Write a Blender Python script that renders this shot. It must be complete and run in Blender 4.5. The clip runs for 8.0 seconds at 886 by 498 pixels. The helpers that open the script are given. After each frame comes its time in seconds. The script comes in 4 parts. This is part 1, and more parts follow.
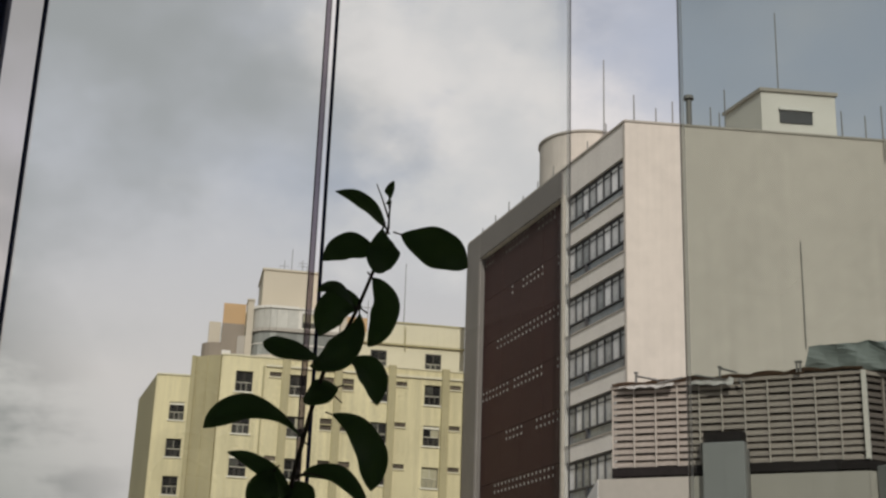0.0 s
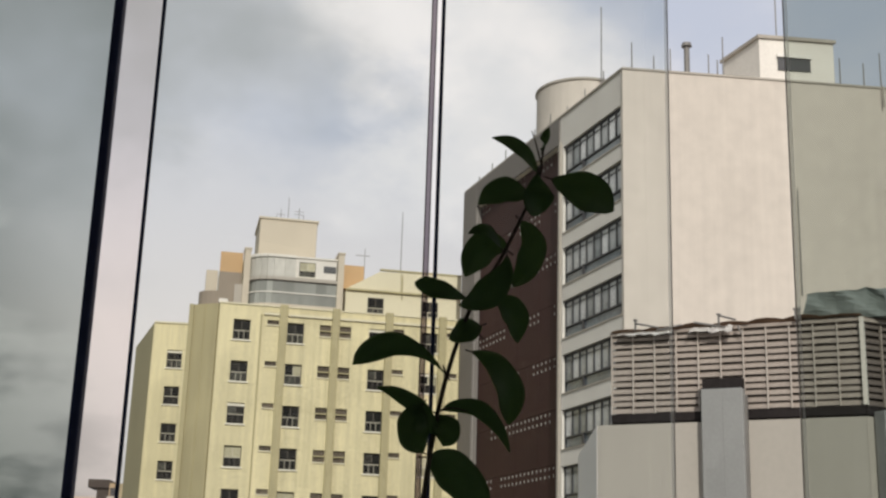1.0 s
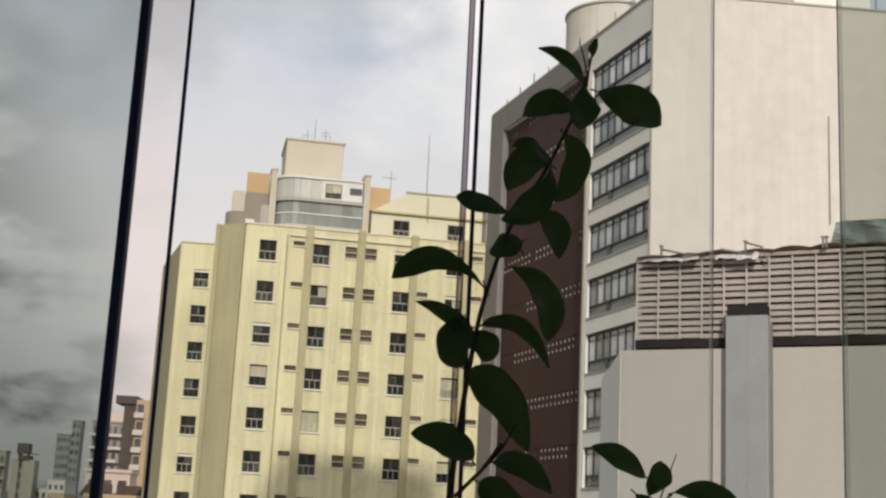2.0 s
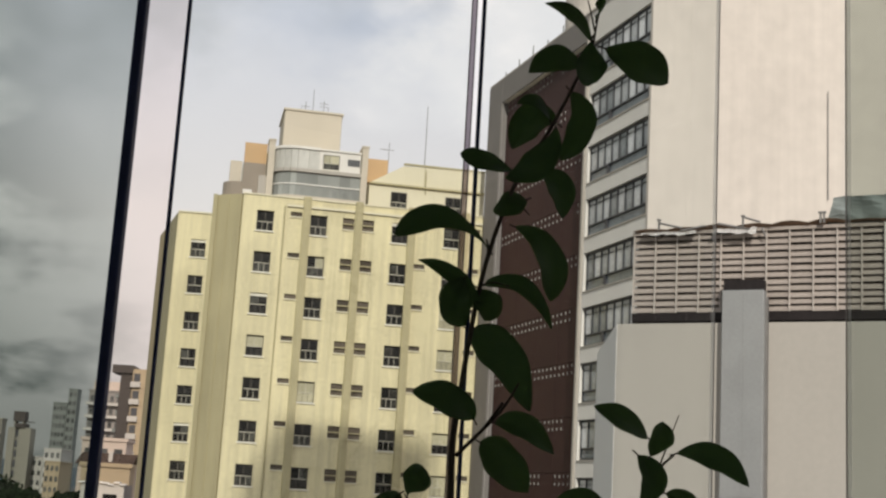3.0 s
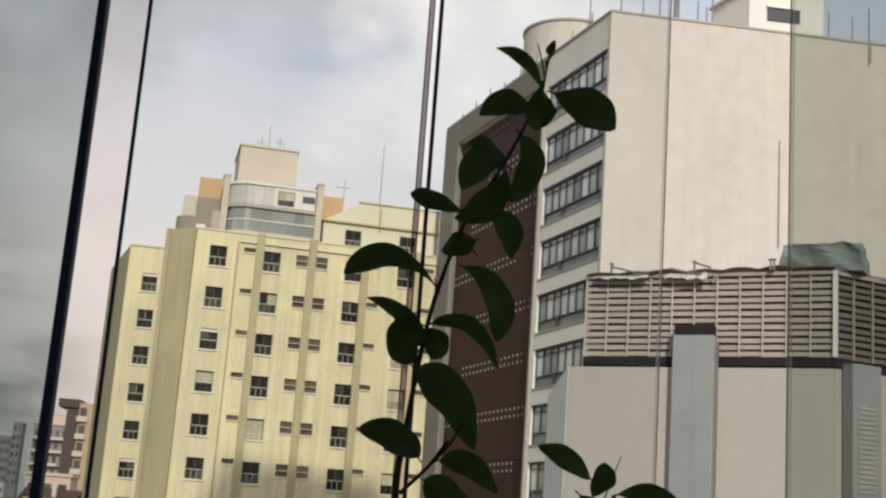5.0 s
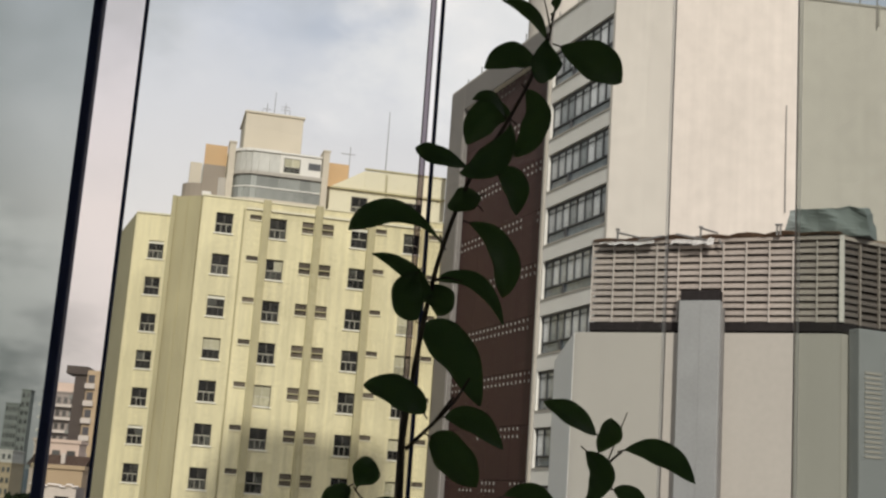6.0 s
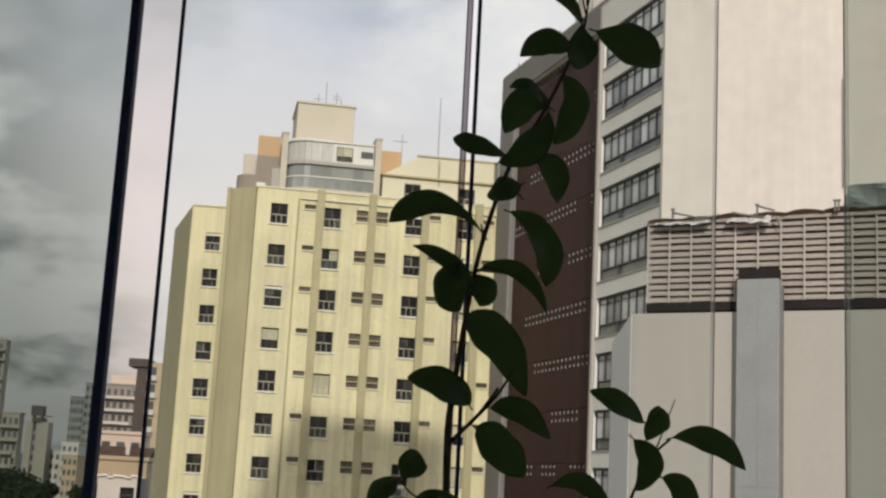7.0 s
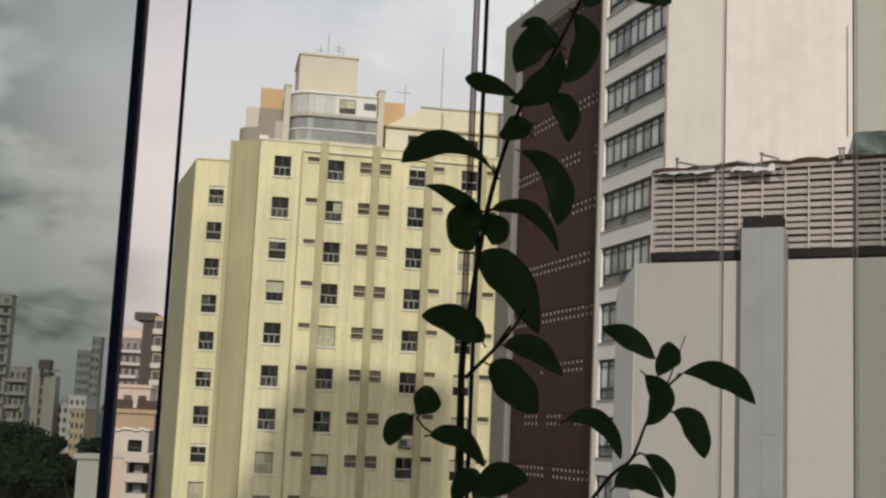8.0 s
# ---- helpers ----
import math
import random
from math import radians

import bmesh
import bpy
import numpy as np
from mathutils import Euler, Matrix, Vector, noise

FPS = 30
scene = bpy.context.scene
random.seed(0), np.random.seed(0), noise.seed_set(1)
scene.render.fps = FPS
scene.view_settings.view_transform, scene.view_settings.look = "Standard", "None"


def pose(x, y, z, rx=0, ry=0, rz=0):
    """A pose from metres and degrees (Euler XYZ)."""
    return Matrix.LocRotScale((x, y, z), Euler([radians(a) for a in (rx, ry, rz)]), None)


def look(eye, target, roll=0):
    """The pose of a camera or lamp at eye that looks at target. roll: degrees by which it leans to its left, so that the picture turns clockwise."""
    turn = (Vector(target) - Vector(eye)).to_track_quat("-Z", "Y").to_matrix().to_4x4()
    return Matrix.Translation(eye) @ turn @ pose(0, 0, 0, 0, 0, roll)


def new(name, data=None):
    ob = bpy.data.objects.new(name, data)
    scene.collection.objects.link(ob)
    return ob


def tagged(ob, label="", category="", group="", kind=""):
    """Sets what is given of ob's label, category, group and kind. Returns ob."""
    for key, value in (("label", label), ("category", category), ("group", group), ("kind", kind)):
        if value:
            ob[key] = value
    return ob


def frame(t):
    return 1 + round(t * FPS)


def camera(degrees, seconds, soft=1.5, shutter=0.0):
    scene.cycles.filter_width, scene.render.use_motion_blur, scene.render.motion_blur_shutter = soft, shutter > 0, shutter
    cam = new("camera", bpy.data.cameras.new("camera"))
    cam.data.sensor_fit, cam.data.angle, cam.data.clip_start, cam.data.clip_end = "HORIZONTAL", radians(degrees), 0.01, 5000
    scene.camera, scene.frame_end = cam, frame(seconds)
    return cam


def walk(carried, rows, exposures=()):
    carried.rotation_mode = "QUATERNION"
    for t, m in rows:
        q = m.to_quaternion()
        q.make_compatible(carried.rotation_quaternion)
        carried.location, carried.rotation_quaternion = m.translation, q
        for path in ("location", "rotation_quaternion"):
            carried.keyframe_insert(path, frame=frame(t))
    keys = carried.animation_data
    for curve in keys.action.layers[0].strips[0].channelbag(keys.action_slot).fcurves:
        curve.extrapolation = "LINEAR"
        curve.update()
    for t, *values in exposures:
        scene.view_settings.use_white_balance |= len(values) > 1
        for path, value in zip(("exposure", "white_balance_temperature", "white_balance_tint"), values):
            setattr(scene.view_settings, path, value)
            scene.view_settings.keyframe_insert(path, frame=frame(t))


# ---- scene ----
cam = camera(38.0, 8.0, soft=2.4)
PATH = [
    (0.0, pose(0.2332, 0.0289, 16.0514, 107.969, -1.904, -4.347)),
    (0.5, pose(0.1256, 0.0179, 16.0403, 107.511, -1.833, -5.863)),
    (1.0, pose(0.0362, -0.0206, 16.0186, 105.675, -1.764, -4.581)),
    (1.5, pose(0.0221, -0.0151, 16.0136, 103.859, -2.379, -2.698)),
    (2.0, pose(0.0179, 0.0058, 16.0110, 102.233, -2.792, -3.660)),
    (2.2, pose(0.0185, 0.0102, 16.0047, 101.358, -3.033, -3.536)),
    (3.3, pose(0.0104, 0.0234, 15.9945, 101.030, -3.514, -4.287)),
    (3.5, pose(0.0114, 0.0186, 15.9942, 101.359, -3.492, -4.758)),
    (4.0, pose(0.0139, 0.0032, 15.9929, 101.391, -3.793, -5.008)),
    (4.5, pose(0.0153, 0.0075, 15.9962, 103.296, -4.309, -5.931)),
    (4.7, pose(0.0164, 0.0050, 15.9937, 103.255, -4.097, -6.288)),
    (5.8, pose(0.0195, 0.0049, 15.9850, 101.639, -3.814, -5.599)),
    (6.0, pose(0.0206, 0.0164, 15.9789, 101.421, -3.938, -5.860)),
    (6.5, pose(0.0265, 0.0214, 15.9760, 99.912, -3.631, -4.076)),
    (7.0, pose(0.0388, 0.0239, 15.9889, 100.603, -2.952, -3.173)),
    (7.5, pose(0.0370, 0.0207, 15.9859, 100.950, -2.628, -3.507)),
    (8.0, pose(0.0273, 0.0104, 15.9695, 98.440, -2.534, -2.925)),
]

walk(cam, PATH, [(0.0, -0.33), (0.5, -0.18), (1.0, -0.04), (1.5, 0.04), (2.2, 0.10), (4.0, 0.04), (7.0, 0.04), (8.0, -0.03)])

# ---- light: broken cloud, afternoon sun behind the camera ----
SUN_TURN, SUN_HEIGHT = 3.0, 30.0  # degrees to the right of straight behind, and over the horizon
world = bpy.data.worlds.new("cloudy_sky")
scene.world = world
world.use_nodes = True


def cloudy_sky(nt):
    n, l = nt.nodes, nt.links
    back = n["Background"]
    sky = n.new("ShaderNodeTexSky")
    sky.sky_type, sky.sun_disc = "NISHITA", False
    sky.sun_elevation, sky.sun_rotation = radians(SUN_HEIGHT), radians(180 - SUN_TURN)
    scale = n.new("ShaderNodeVectorMath")
    scale.operation = "SCALE"
    scale.inputs["Scale"].default_value = 0.085
    l.new(sky.outputs["Color"], scale.inputs[0])
    co = n.new("ShaderNodeTexCoord")

    def clouds(size, place, stretch, lo, hi, detail=7.0, rough=0.55):
        mp, no, rg = n.new("ShaderNodeMapping"), n.new("ShaderNodeTexNoise"), n.new("ShaderNodeMapRange")
        mp.inputs["Location"].default_value, mp.inputs["Scale"].default_value = place, stretch
        no.inputs["Scale"].default_value, no.inputs["Detail"].default_value, no.inputs["Roughness"].default_value = size, detail, rough
        rg.inputs["From Min"].default_value, rg.inputs["From Max"].default_value = lo, hi
        rg.interpolation_type = "SMOOTHSTEP"
        l.new(co.outputs["Generated"], mp.inputs["Vector"]), l.new(mp.outputs["Vector"], no.inputs["Vector"]), l.new(no.outputs["Fac"], rg.inputs["Value"])
        return rg.outputs["Result"]

    def near(way, far, close, ragged):
        """1 close to a direction, 0 far from it, with a ragged edge."""
        dist, rag, rg = n.new("ShaderNodeVectorMath"), n.new("ShaderNodeMath"), n.new("ShaderNodeMapRange")
        dist.operation, rag.operation = "DISTANCE", "MULTIPLY_ADD"
        dist.inputs[1].default_value = way
        rag.inputs[1].default_value = -0.5
        l.new(co.outputs["Generated"], dist.inputs[0]), l.new(ragged, rag.inputs[0]), l.new(dist.outputs["Value"], rag.inputs[2])
        rg.inputs["From Min"].default_value, rg.inputs["From Max"].default_value = far - 0.25, close - 0.25
        rg.interpolation_type = "SMOOTHSTEP"
        l.new(rag.outputs[0], rg.inputs["Value"])
        return rg.outputs["Result"]

    def mixed(fac, a, b):
        mx = n.new("ShaderNodeMix")
        mx.data_type = "RGBA"
        l.new(fac, mx.inputs[0])
        for sock, v in ((mx.inputs[6], a), (mx.inputs[7], b)):
            if isinstance(v, tuple):
                sock.default_value = (*v, 1)
            else:
                l.new(v, sock)
        return mx.outputs[2]

    def height(lo, hi):
        sep, rg = n.new("ShaderNodeSeparateXYZ"), n.new("ShaderNodeMapRange")
        l.new(co.outputs["Generated"], sep.inputs[0])
        rg.inputs["From Min"].default_value, rg.inputs["From Max"].default_value = lo, hi
        l.new(sep.outputs["Z"], rg.inputs["Value"])
        return rg.outputs["Result"]

    # thin bright veil over blue, white heaps, and a heavy grey bank towards the left of the view
    veil = mixed(clouds(2.0, (3.1, 0.4, 1.2), (1, 1, 2.0), 0.20, 0.50), scale.outputs[0], mixed(height(0.20, 0.36), (0.83, 0.775, 0.75), (0.71, 0.715, 0.775)))
    heap = near((0.125, 0.905, 0.405), 0.19, 0.06, clouds(5.0, (0.6, 2.2, 0.3), (1, 1, 1.5), 0.0, 1.0))
    white = mixed(heap, veil, mixed(clouds(7.0, (2.2, 0.7, 1.9), (1, 1, 1.6), 0.40, 0.62), (0.86, 0.835, 0.84), (1.02, 0.96, 0.94)))
    blue = near((0.40, 0.78, 0.47), 0.21, 0.04, clouds(4.0, (4.6, 1.2, 0.3), (1, 1, 1.5), 0.0, 1.0))
    shade = near((-0.33, 0.78, 0.53), 0.31, 0.10, clouds(3.0, (2.6, 5.2, 0.3), (1, 1, 1.5), 0.0, 1.0))
    open_sky = mixed(blue, mixed(shade, white, (0.47, 0.48, 0.49)), (0.56, 0.60, 0.71))
    dot, bank = n.new("ShaderNodeVectorMath"), n.new("ShaderNodeMapRange")
    dot.operation = "DOT_PRODUCT"
    dot.inputs[1].default_value = (-1.0, 0.0, -0.6)
    l.new(co.outputs["Generated"], dot.inputs[0])
    bank.inputs["From Min"].default_value, bank.inputs["From Max"].default_value = 0.065, 0.20
    l.new(dot.outputs["Value"], bank.inputs["Value"])
    lump = clouds(5.5, (1.7, 0.2, 4.4), (1, 1, 2.2), 0.43, 0.57, 8.0, 0.6)
    grey = mixed(lump, (0.29, 0.31, 0.30), (0.90, 0.88, 0.83))
    grey = mixed(height(0.04, 0.30), mixed(lump, (0.11, 0.125, 0.115), (0.36, 0.355, 0.33)), grey)
    final = mixed(bank.outputs["Result"], open_sky, grey)
    l.new(final, back.inputs["Color"])
    back.inputs["Strength"].default_value = 1.0


cloudy_sky(world.node_tree)
sun = new("sun", bpy.data.lights.new("sun", "SUN"))
sun.data.energy, sun.data.angle, sun.data.color = 2.75, radians(1.0), (1.0, 0.945, 0.85)
sun.matrix_basis = look((0, 0, 60), (-math.sin(radians(SUN_TURN)) * math.cos(radians(SUN_HEIGHT)), math.cos(radians(SUN_TURN)) * math.cos(radians(SUN_HEIGHT)), 60 - math.sin(radians(SUN_HEIGHT))))

E = 16.0  # eye level over the street


def part(name, bm, material, parent=None, label="", m=None, smooth=False):
    """One mesh object from a bmesh, under a thing or a part."""
    me = bpy.data.meshes.new(name)
    bm.to_mesh(me)
    bm.free()
    if smooth:
        for p in me.polygons:
            p.use_smooth = True
    return piece(name, me, material, parent, label, m)


def piece(name, me, material, parent=None, label="", m=None):
    ob = new(name, me)
    if material and not me.materials:
        me.materials.append(material)
    elif material and me.materials[0] != material:
        ob.material_slots[0].link = "OBJECT"
        ob.material_slots[0].material = material
    if parent:
        ob.parent = parent
    if m is not None:
        ob.matrix_basis = m
    if label:
        ob["label"] = label
    return ob


def thing(name, label, category, m=None, group="", kind=""):
    ob = new(name)
    if m is not None:
        ob.matrix_basis = m
    return tagged(ob, label, category, group, kind)


def along(p0, p1, z=0.0):
    """A frame at p0 with x towards p1, y to the left of it, z up."""
    a = math.atan2(p1[1] - p0[1], p1[0] - p0[0])
    return Matrix.Translation((p0[0], p0[1], z)) @ Matrix.Rotation(a, 4, "Z")


def box(bm, x0, x1, y0, y1, z0, z1, bevel=0.0):
    v = [bm.verts.new(c) for c in ((x0, y0, z0), (x1, y0, z0), (x1, y1, z0), (x0, y1, z0), (x0, y0, z1), (x1, y0, z1), (x1, y1, z1), (x0, y1, z1))]
    fs = [bm.faces.new([v[i] for i in q]) for q in ((0, 3, 2, 1), (4, 5, 6, 7), (0, 1, 5, 4), (1, 2, 6, 5), (2, 3, 7, 6), (3, 0, 4, 7))]
    if bevel:
        es = {e for f in fs for e in f.edges}
        bmesh.ops.bevel(bm, geom=list(es), offset=bevel, segments=1, affect="EDGES")
    return bm


def boxes(*rows, bevel=0.0):
    bm = bmesh.new()
    for r in rows:
        box(bm, *r, bevel=bevel)
    return bm


def prism(pts, z0, z1):
    """An upright prism over a plan polygon, given anticlockwise."""
    bm = bmesh.new()
    lo, hi = [bm.verts.new((x, y, z0)) for x, y in pts], [bm.verts.new((x, y, z1)) for x, y in pts]
    n = len(pts)
    bm.faces.new(lo[::-1]), bm.faces.new(hi)
    for i in range(n):
        bm.faces.new((lo[i], lo[(i + 1) % n], hi[(i + 1) % n], hi[i]))
    return bm


def pierced(length, z0, z1, holes, thick):
    """A wall along x from y = 0 to thick with rectangular openings (x0, x1, z0, z1) through it."""
    xs = sorted({0.0, length, *(h[0] for h in holes), *(h[1] for h in holes)})
    zs = sorted({z0, z1, *(h[2] for h in holes), *(h[3] for h in holes)})
    bm, verts = bmesh.new(), {}

    def vert(i, j, y):
        if (i, j, y) not in verts:
            verts[i, j, y] = bm.verts.new((xs[i], y, zs[j]))
        return verts[i, j, y]

    def solid(i, j):
        if not (0 <= i < len(xs) - 1 and 0 <= j < len(zs) - 1):
            return False
        x, z = (xs[i] + xs[i + 1]) / 2, (zs[j] + zs[j + 1]) / 2
        return not any(h[0] < x < h[1] and h[2] < z < h[3] for h in holes)

    for i in range(len(xs) - 1):
        for j in range(len(zs) - 1):
            if not solid(i, j):
                continue
            bm.faces.new((vert(i, j, 0), vert(i + 1, j, 0), vert(i + 1, j + 1, 0), vert(i, j + 1, 0)))
            bm.faces.new((vert(i, j, thick), vert(i, j + 1, thick), vert(i + 1, j + 1, thick), vert(i + 1, j, thick)))
            if not solid(i - 1, j):
                bm.faces.new((vert(i, j, 0), vert(i, j + 1, 0), vert(i, j + 1, thick), vert(i, j, thick)))
            if not solid(i + 1, j):
                bm.faces.new((vert(i + 1, j, 0), vert(i + 1, j, thick), vert(i + 1, j + 1, thick), vert(i + 1, j + 1, 0)))
            if not solid(i, j - 1):
                bm.faces.new((vert(i, j, 0), vert(i, j, thick), vert(i + 1, j, thick), vert(i + 1, j, 0)))
            if not solid(i, j + 1):
                bm.faces.new((vert(i, j + 1, 0), vert(i + 1, j + 1, 0), vert(i + 1, j + 1, thick), vert(i, j + 1, thick)))
    return bm


def tube(bm, pts, r0, r1, sides=7):
    """A tapered tube along a smooth line through pts."""
    pts = [Vector(p) for p in pts]
    line = []
    for k in range(len(pts) - 1):
        a, b, c, d = pts[max(k - 1, 0)], pts[k], pts[k + 1], pts[min(k + 2, len(pts) - 1)]
        for s in range(5):
            t = s / 5
            line.append(0.5 * (2 * b + (c - a) * t + (2 * a - 5 * b + 4 * c - d) * t * t + (3 * b - a - 3 * c + d) * t ** 3))
    line.append(pts[-1])
    rings = []
    for k, p in enumerate(line):
        way = (line[min(k + 1, len(line) - 1)] - line[max(k - 1, 0)]).normalized()
        side = way.cross(Vector((0.3, 1, 0.2))).normalized()
        up = way.cross(side)
        r = r0 + (r1 - r0) * k / (len(line) - 1)
        rings.append([bm.verts.new(p + r * (math.cos(2 * math.pi * i / sides) * side + math.sin(2 * math.pi * i / sides) * up)) for i in range(sides)])
    for a, b in zip(rings, rings[1:]):
        for i in range(sides):
            bm.faces.new((a[i], a[(i + 1) % sides], b[(i + 1) % sides], b[i]))
    bm.faces.new(rings[0][::-1]), bm.faces.new(rings[-1])
    return bm


def rod(x, y, z0, z1, r):
    return tube(bmesh.new(), [(x, y, z0), (x, y, z1)], r, r * 0.7, 6)


# ---- materials ----
def surface(name, base, rough=0.8, spots=(), scale=(0.4, 6.0), amount=0.18, bump=0.15, metal=0.0, streak=0.0, per_object=0.0, spec=0.5, bump_scale=None):
    """Base colour with broad stains, fine grain, optional rain streaks and a fine relief, in metres."""
    m = bpy.data.materials.new(name)
    m.use_nodes = True
    nt = m.node_tree
    n, l = nt.nodes, nt.links
    b = n["Principled BSDF"]
    b.inputs["Roughness"].default_value, b.inputs["Metallic"].default_value = rough, metal
    b.inputs["Specular IOR Level"].default_value = spec
    co = n.new("ShaderNodeTexCoord")
    big, fine = n.new("ShaderNodeTexNoise"), n.new("ShaderNodeTexNoise")
    big.inputs["Scale"].default_value, big.inputs["Detail"].default_value = scale[0], 5
    fine.inputs["Scale"].default_value, fine.inputs["Detail"].default_value = scale[1], 6
    l.new(co.outputs["Object"], big.inputs["Vector"]), l.new(co.outputs["Object"], fine.inputs["Vector"])
    add = n.new("ShaderNodeMath")
    add.operation = "ADD"
    l.new(big.outputs["Fac"], add.inputs[0]), l.new(fine.outputs["Fac"], add.inputs[1])
    last = add
    if streak:
        mp, st = n.new("ShaderNodeMapping"), n.new("ShaderNodeTexNoise")
        mp.inputs["Scale"].default_value = (2.6, 2.6, 0.07)
        st.inputs["Scale"].default_value, st.inputs["Detail"].default_value = 1.0, 4
        l.new(co.outputs["Object"], mp.inputs["Vector"]), l.new(mp.outputs["Vector"], st.inputs["Vector"])
        mul = n.new("ShaderNodeMath")
        mul.operation = "MULTIPLY_ADD"
        mul.inputs[1].default_value = streak
        l.new(st.outputs["Fac"], mul.inputs[0]), l.new(last.outputs[0], mul.inputs[2])
        last = mul
    if per_object:
        oi, mul = n.new("ShaderNodeObjectInfo"), n.new("ShaderNodeMath")
        mul.operation = "MULTIPLY_ADD"
        mul.inputs[1].default_value = per_object
        l.new(oi.outputs["Random"], mul.inputs[0]), l.new(last.outputs[0], mul.inputs[2])
        last = mul
    mid = 1.0 + streak * 0.5 + per_object * 0.5
    rg = n.new("ShaderNodeMapRange")
    rg.inputs["From Min"].default_value, rg.inputs["From Max"].default_value = mid - 0.5, mid + 0.5
    l.new(last.outputs[0], rg.inputs["Value"])
    ramp = n.new("ShaderNodeValToRGB")
    lo, hi = [c * (1 - amount) for c in base], [min(c * (1 + amount), 0.9) for c in base]
    ramp.color_ramp.elements[0].color, ramp.color_ramp.elements[1].color = (*lo, 1), (*hi, 1)
    for pos, col in spots:
        e = ramp.color_ramp.elements.new(pos)
        e.color = (*col, 1)
    l.new(rg.outputs["Result"], ramp.inputs["Fac"]), l.new(ramp.outputs["Color"], b.inputs["Base Color"])
    if bump:
        bp, tex = n.new("ShaderNodeBump"), n.new("ShaderNodeTexNoise")
        tex.inputs["Scale"].default_value, tex.inputs["Detail"].default_value = bump_scale or scale[1] * 3, 5
        bp.inputs["Strength"].default_value, bp.inputs["Distance"].default_value = bump, 0.03
        l.new(co.outputs["Object"], tex.inputs["Vector"]), l.new(tex.outputs["Fac"], bp.inputs["Height"]), l.new(bp.outputs["Normal"], b.inputs["Normal"])
    return m


def pane_glass(name, tint, gloss=0.05):
    m = bpy.data.materials.new(name)
    m.use_nodes = True
    n, l = m.node_tree.nodes, m.node_tree.links
    n.remove(n["Principled BSDF"])
    tr, gl, mix, fr, mu = (n.new(k) for k in ("ShaderNodeBsdfTransparent", "ShaderNodeBsdfGlossy", "ShaderNodeMixShader", "ShaderNodeFresnel", "ShaderNodeMath"))
    tr.inputs["Color"].default_value, gl.inputs["Roughness"].default_value = (*tint, 1), 0.0
    mu.operation = "MULTIPLY"
    mu.inputs[1].default_value = gloss / 0.05
    fr.inputs["IOR"].default_value = 1.5
    l.new(fr.outputs[0], mu.inputs[0]), l.new(mu.outputs[0], mix.inputs[0])
    l.new(tr.outputs[0], mix.inputs[1]), l.new(gl.outputs[0], mix.inputs[2])
    l.new(mix.outputs[0], n["Material Output"].inputs["Surface"])
    return m


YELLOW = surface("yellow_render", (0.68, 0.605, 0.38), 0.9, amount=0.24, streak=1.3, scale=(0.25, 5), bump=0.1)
YELLOW_PALE = surface("pale_yellow_render", (0.72, 0.66, 0.49), 0.9, amount=0.1, streak=0.4, scale=(0.3, 5), bump=0.1)
# Yellow render with shade put into its colour; pipes and one batten borrow it.
YELLOW_SHADED = surface("yellow_render_shaded", (0.40, 0.35, 0.205), 0.9, amount=0.22, streak=1.1, scale=(0.3, 5), bump=0.1)
TOWER = surface("tower_render", (0.58, 0.51, 0.41), 0.9, amount=0.12, streak=0.6, scale=(0.4, 5), bump=0.1)
# Pilasters and trims: the wall's yellow, toned darker.
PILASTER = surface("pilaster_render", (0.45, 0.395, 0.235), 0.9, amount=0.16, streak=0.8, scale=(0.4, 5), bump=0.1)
EDGE = surface("dark_edge_concrete", (0.22, 0.20, 0.185), 0.9, amount=0.16, streak=0.5, scale=(0.4, 6), bump=0.15)
ORANGE = surface("terracotta_cladding", (0.55, 0.36, 0.19), 0.8, amount=0.15, scale=(0.8, 8))
CREAM = surface("cream_render", (0.63, 0.57, 0.505), 0.9, amount=0.13, streak=0.7, scale=(0.12, 1.1), bump=0.02)
CONCRETE = surface("grey_concrete", (0.44, 0.40, 0.35), 0.9, amount=0.16, streak=0.5, scale=(0.4, 6), bump=0.15)
SPANDREL = surface("spandrel_render", (0.82, 0.77, 0.71), 0.9, amount=0.12, streak=0.5, scale=(0.5, 6), bump=0.12)
PALE = surface("pale_frame_paint", (0.74, 0.70, 0.64), 0.7, amount=0.08, scale=(1, 10), bump=0.05)
BROWN = surface("brown_screen_tile", (0.050, 0.0185, 0.016), 0.75, spec=0.4, amount=0.22, scale=(0.35, 9), bump=0.25, per_object=0.35)
# Pale colour imitates daylight coming through the screen's perforations.
DOT = surface("lit_hole_block", (0.38, 0.355, 0.33), 0.6, amount=0.1, scale=(2, 12), bump=0.0)
DARK = surface("dark_gap", (0.028, 0.024, 0.024), 0.9, spec=0.1, amount=0.3, scale=(1, 8), bump=0.0)
# Louvre paint with the second field's shade put into its colour.
LOUVRE_SHADED = surface("shaded_louvre_paint", (0.15, 0.122, 0.108), 0.65, amount=0.25, scale=(0.6, 7), bump=0.1, per_object=0.25)
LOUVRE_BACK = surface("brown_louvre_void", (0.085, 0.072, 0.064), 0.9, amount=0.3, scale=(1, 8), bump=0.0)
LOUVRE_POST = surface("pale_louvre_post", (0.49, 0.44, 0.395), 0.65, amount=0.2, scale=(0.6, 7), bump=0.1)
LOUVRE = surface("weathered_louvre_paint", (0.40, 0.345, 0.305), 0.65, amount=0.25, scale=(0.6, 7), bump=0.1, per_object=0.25)
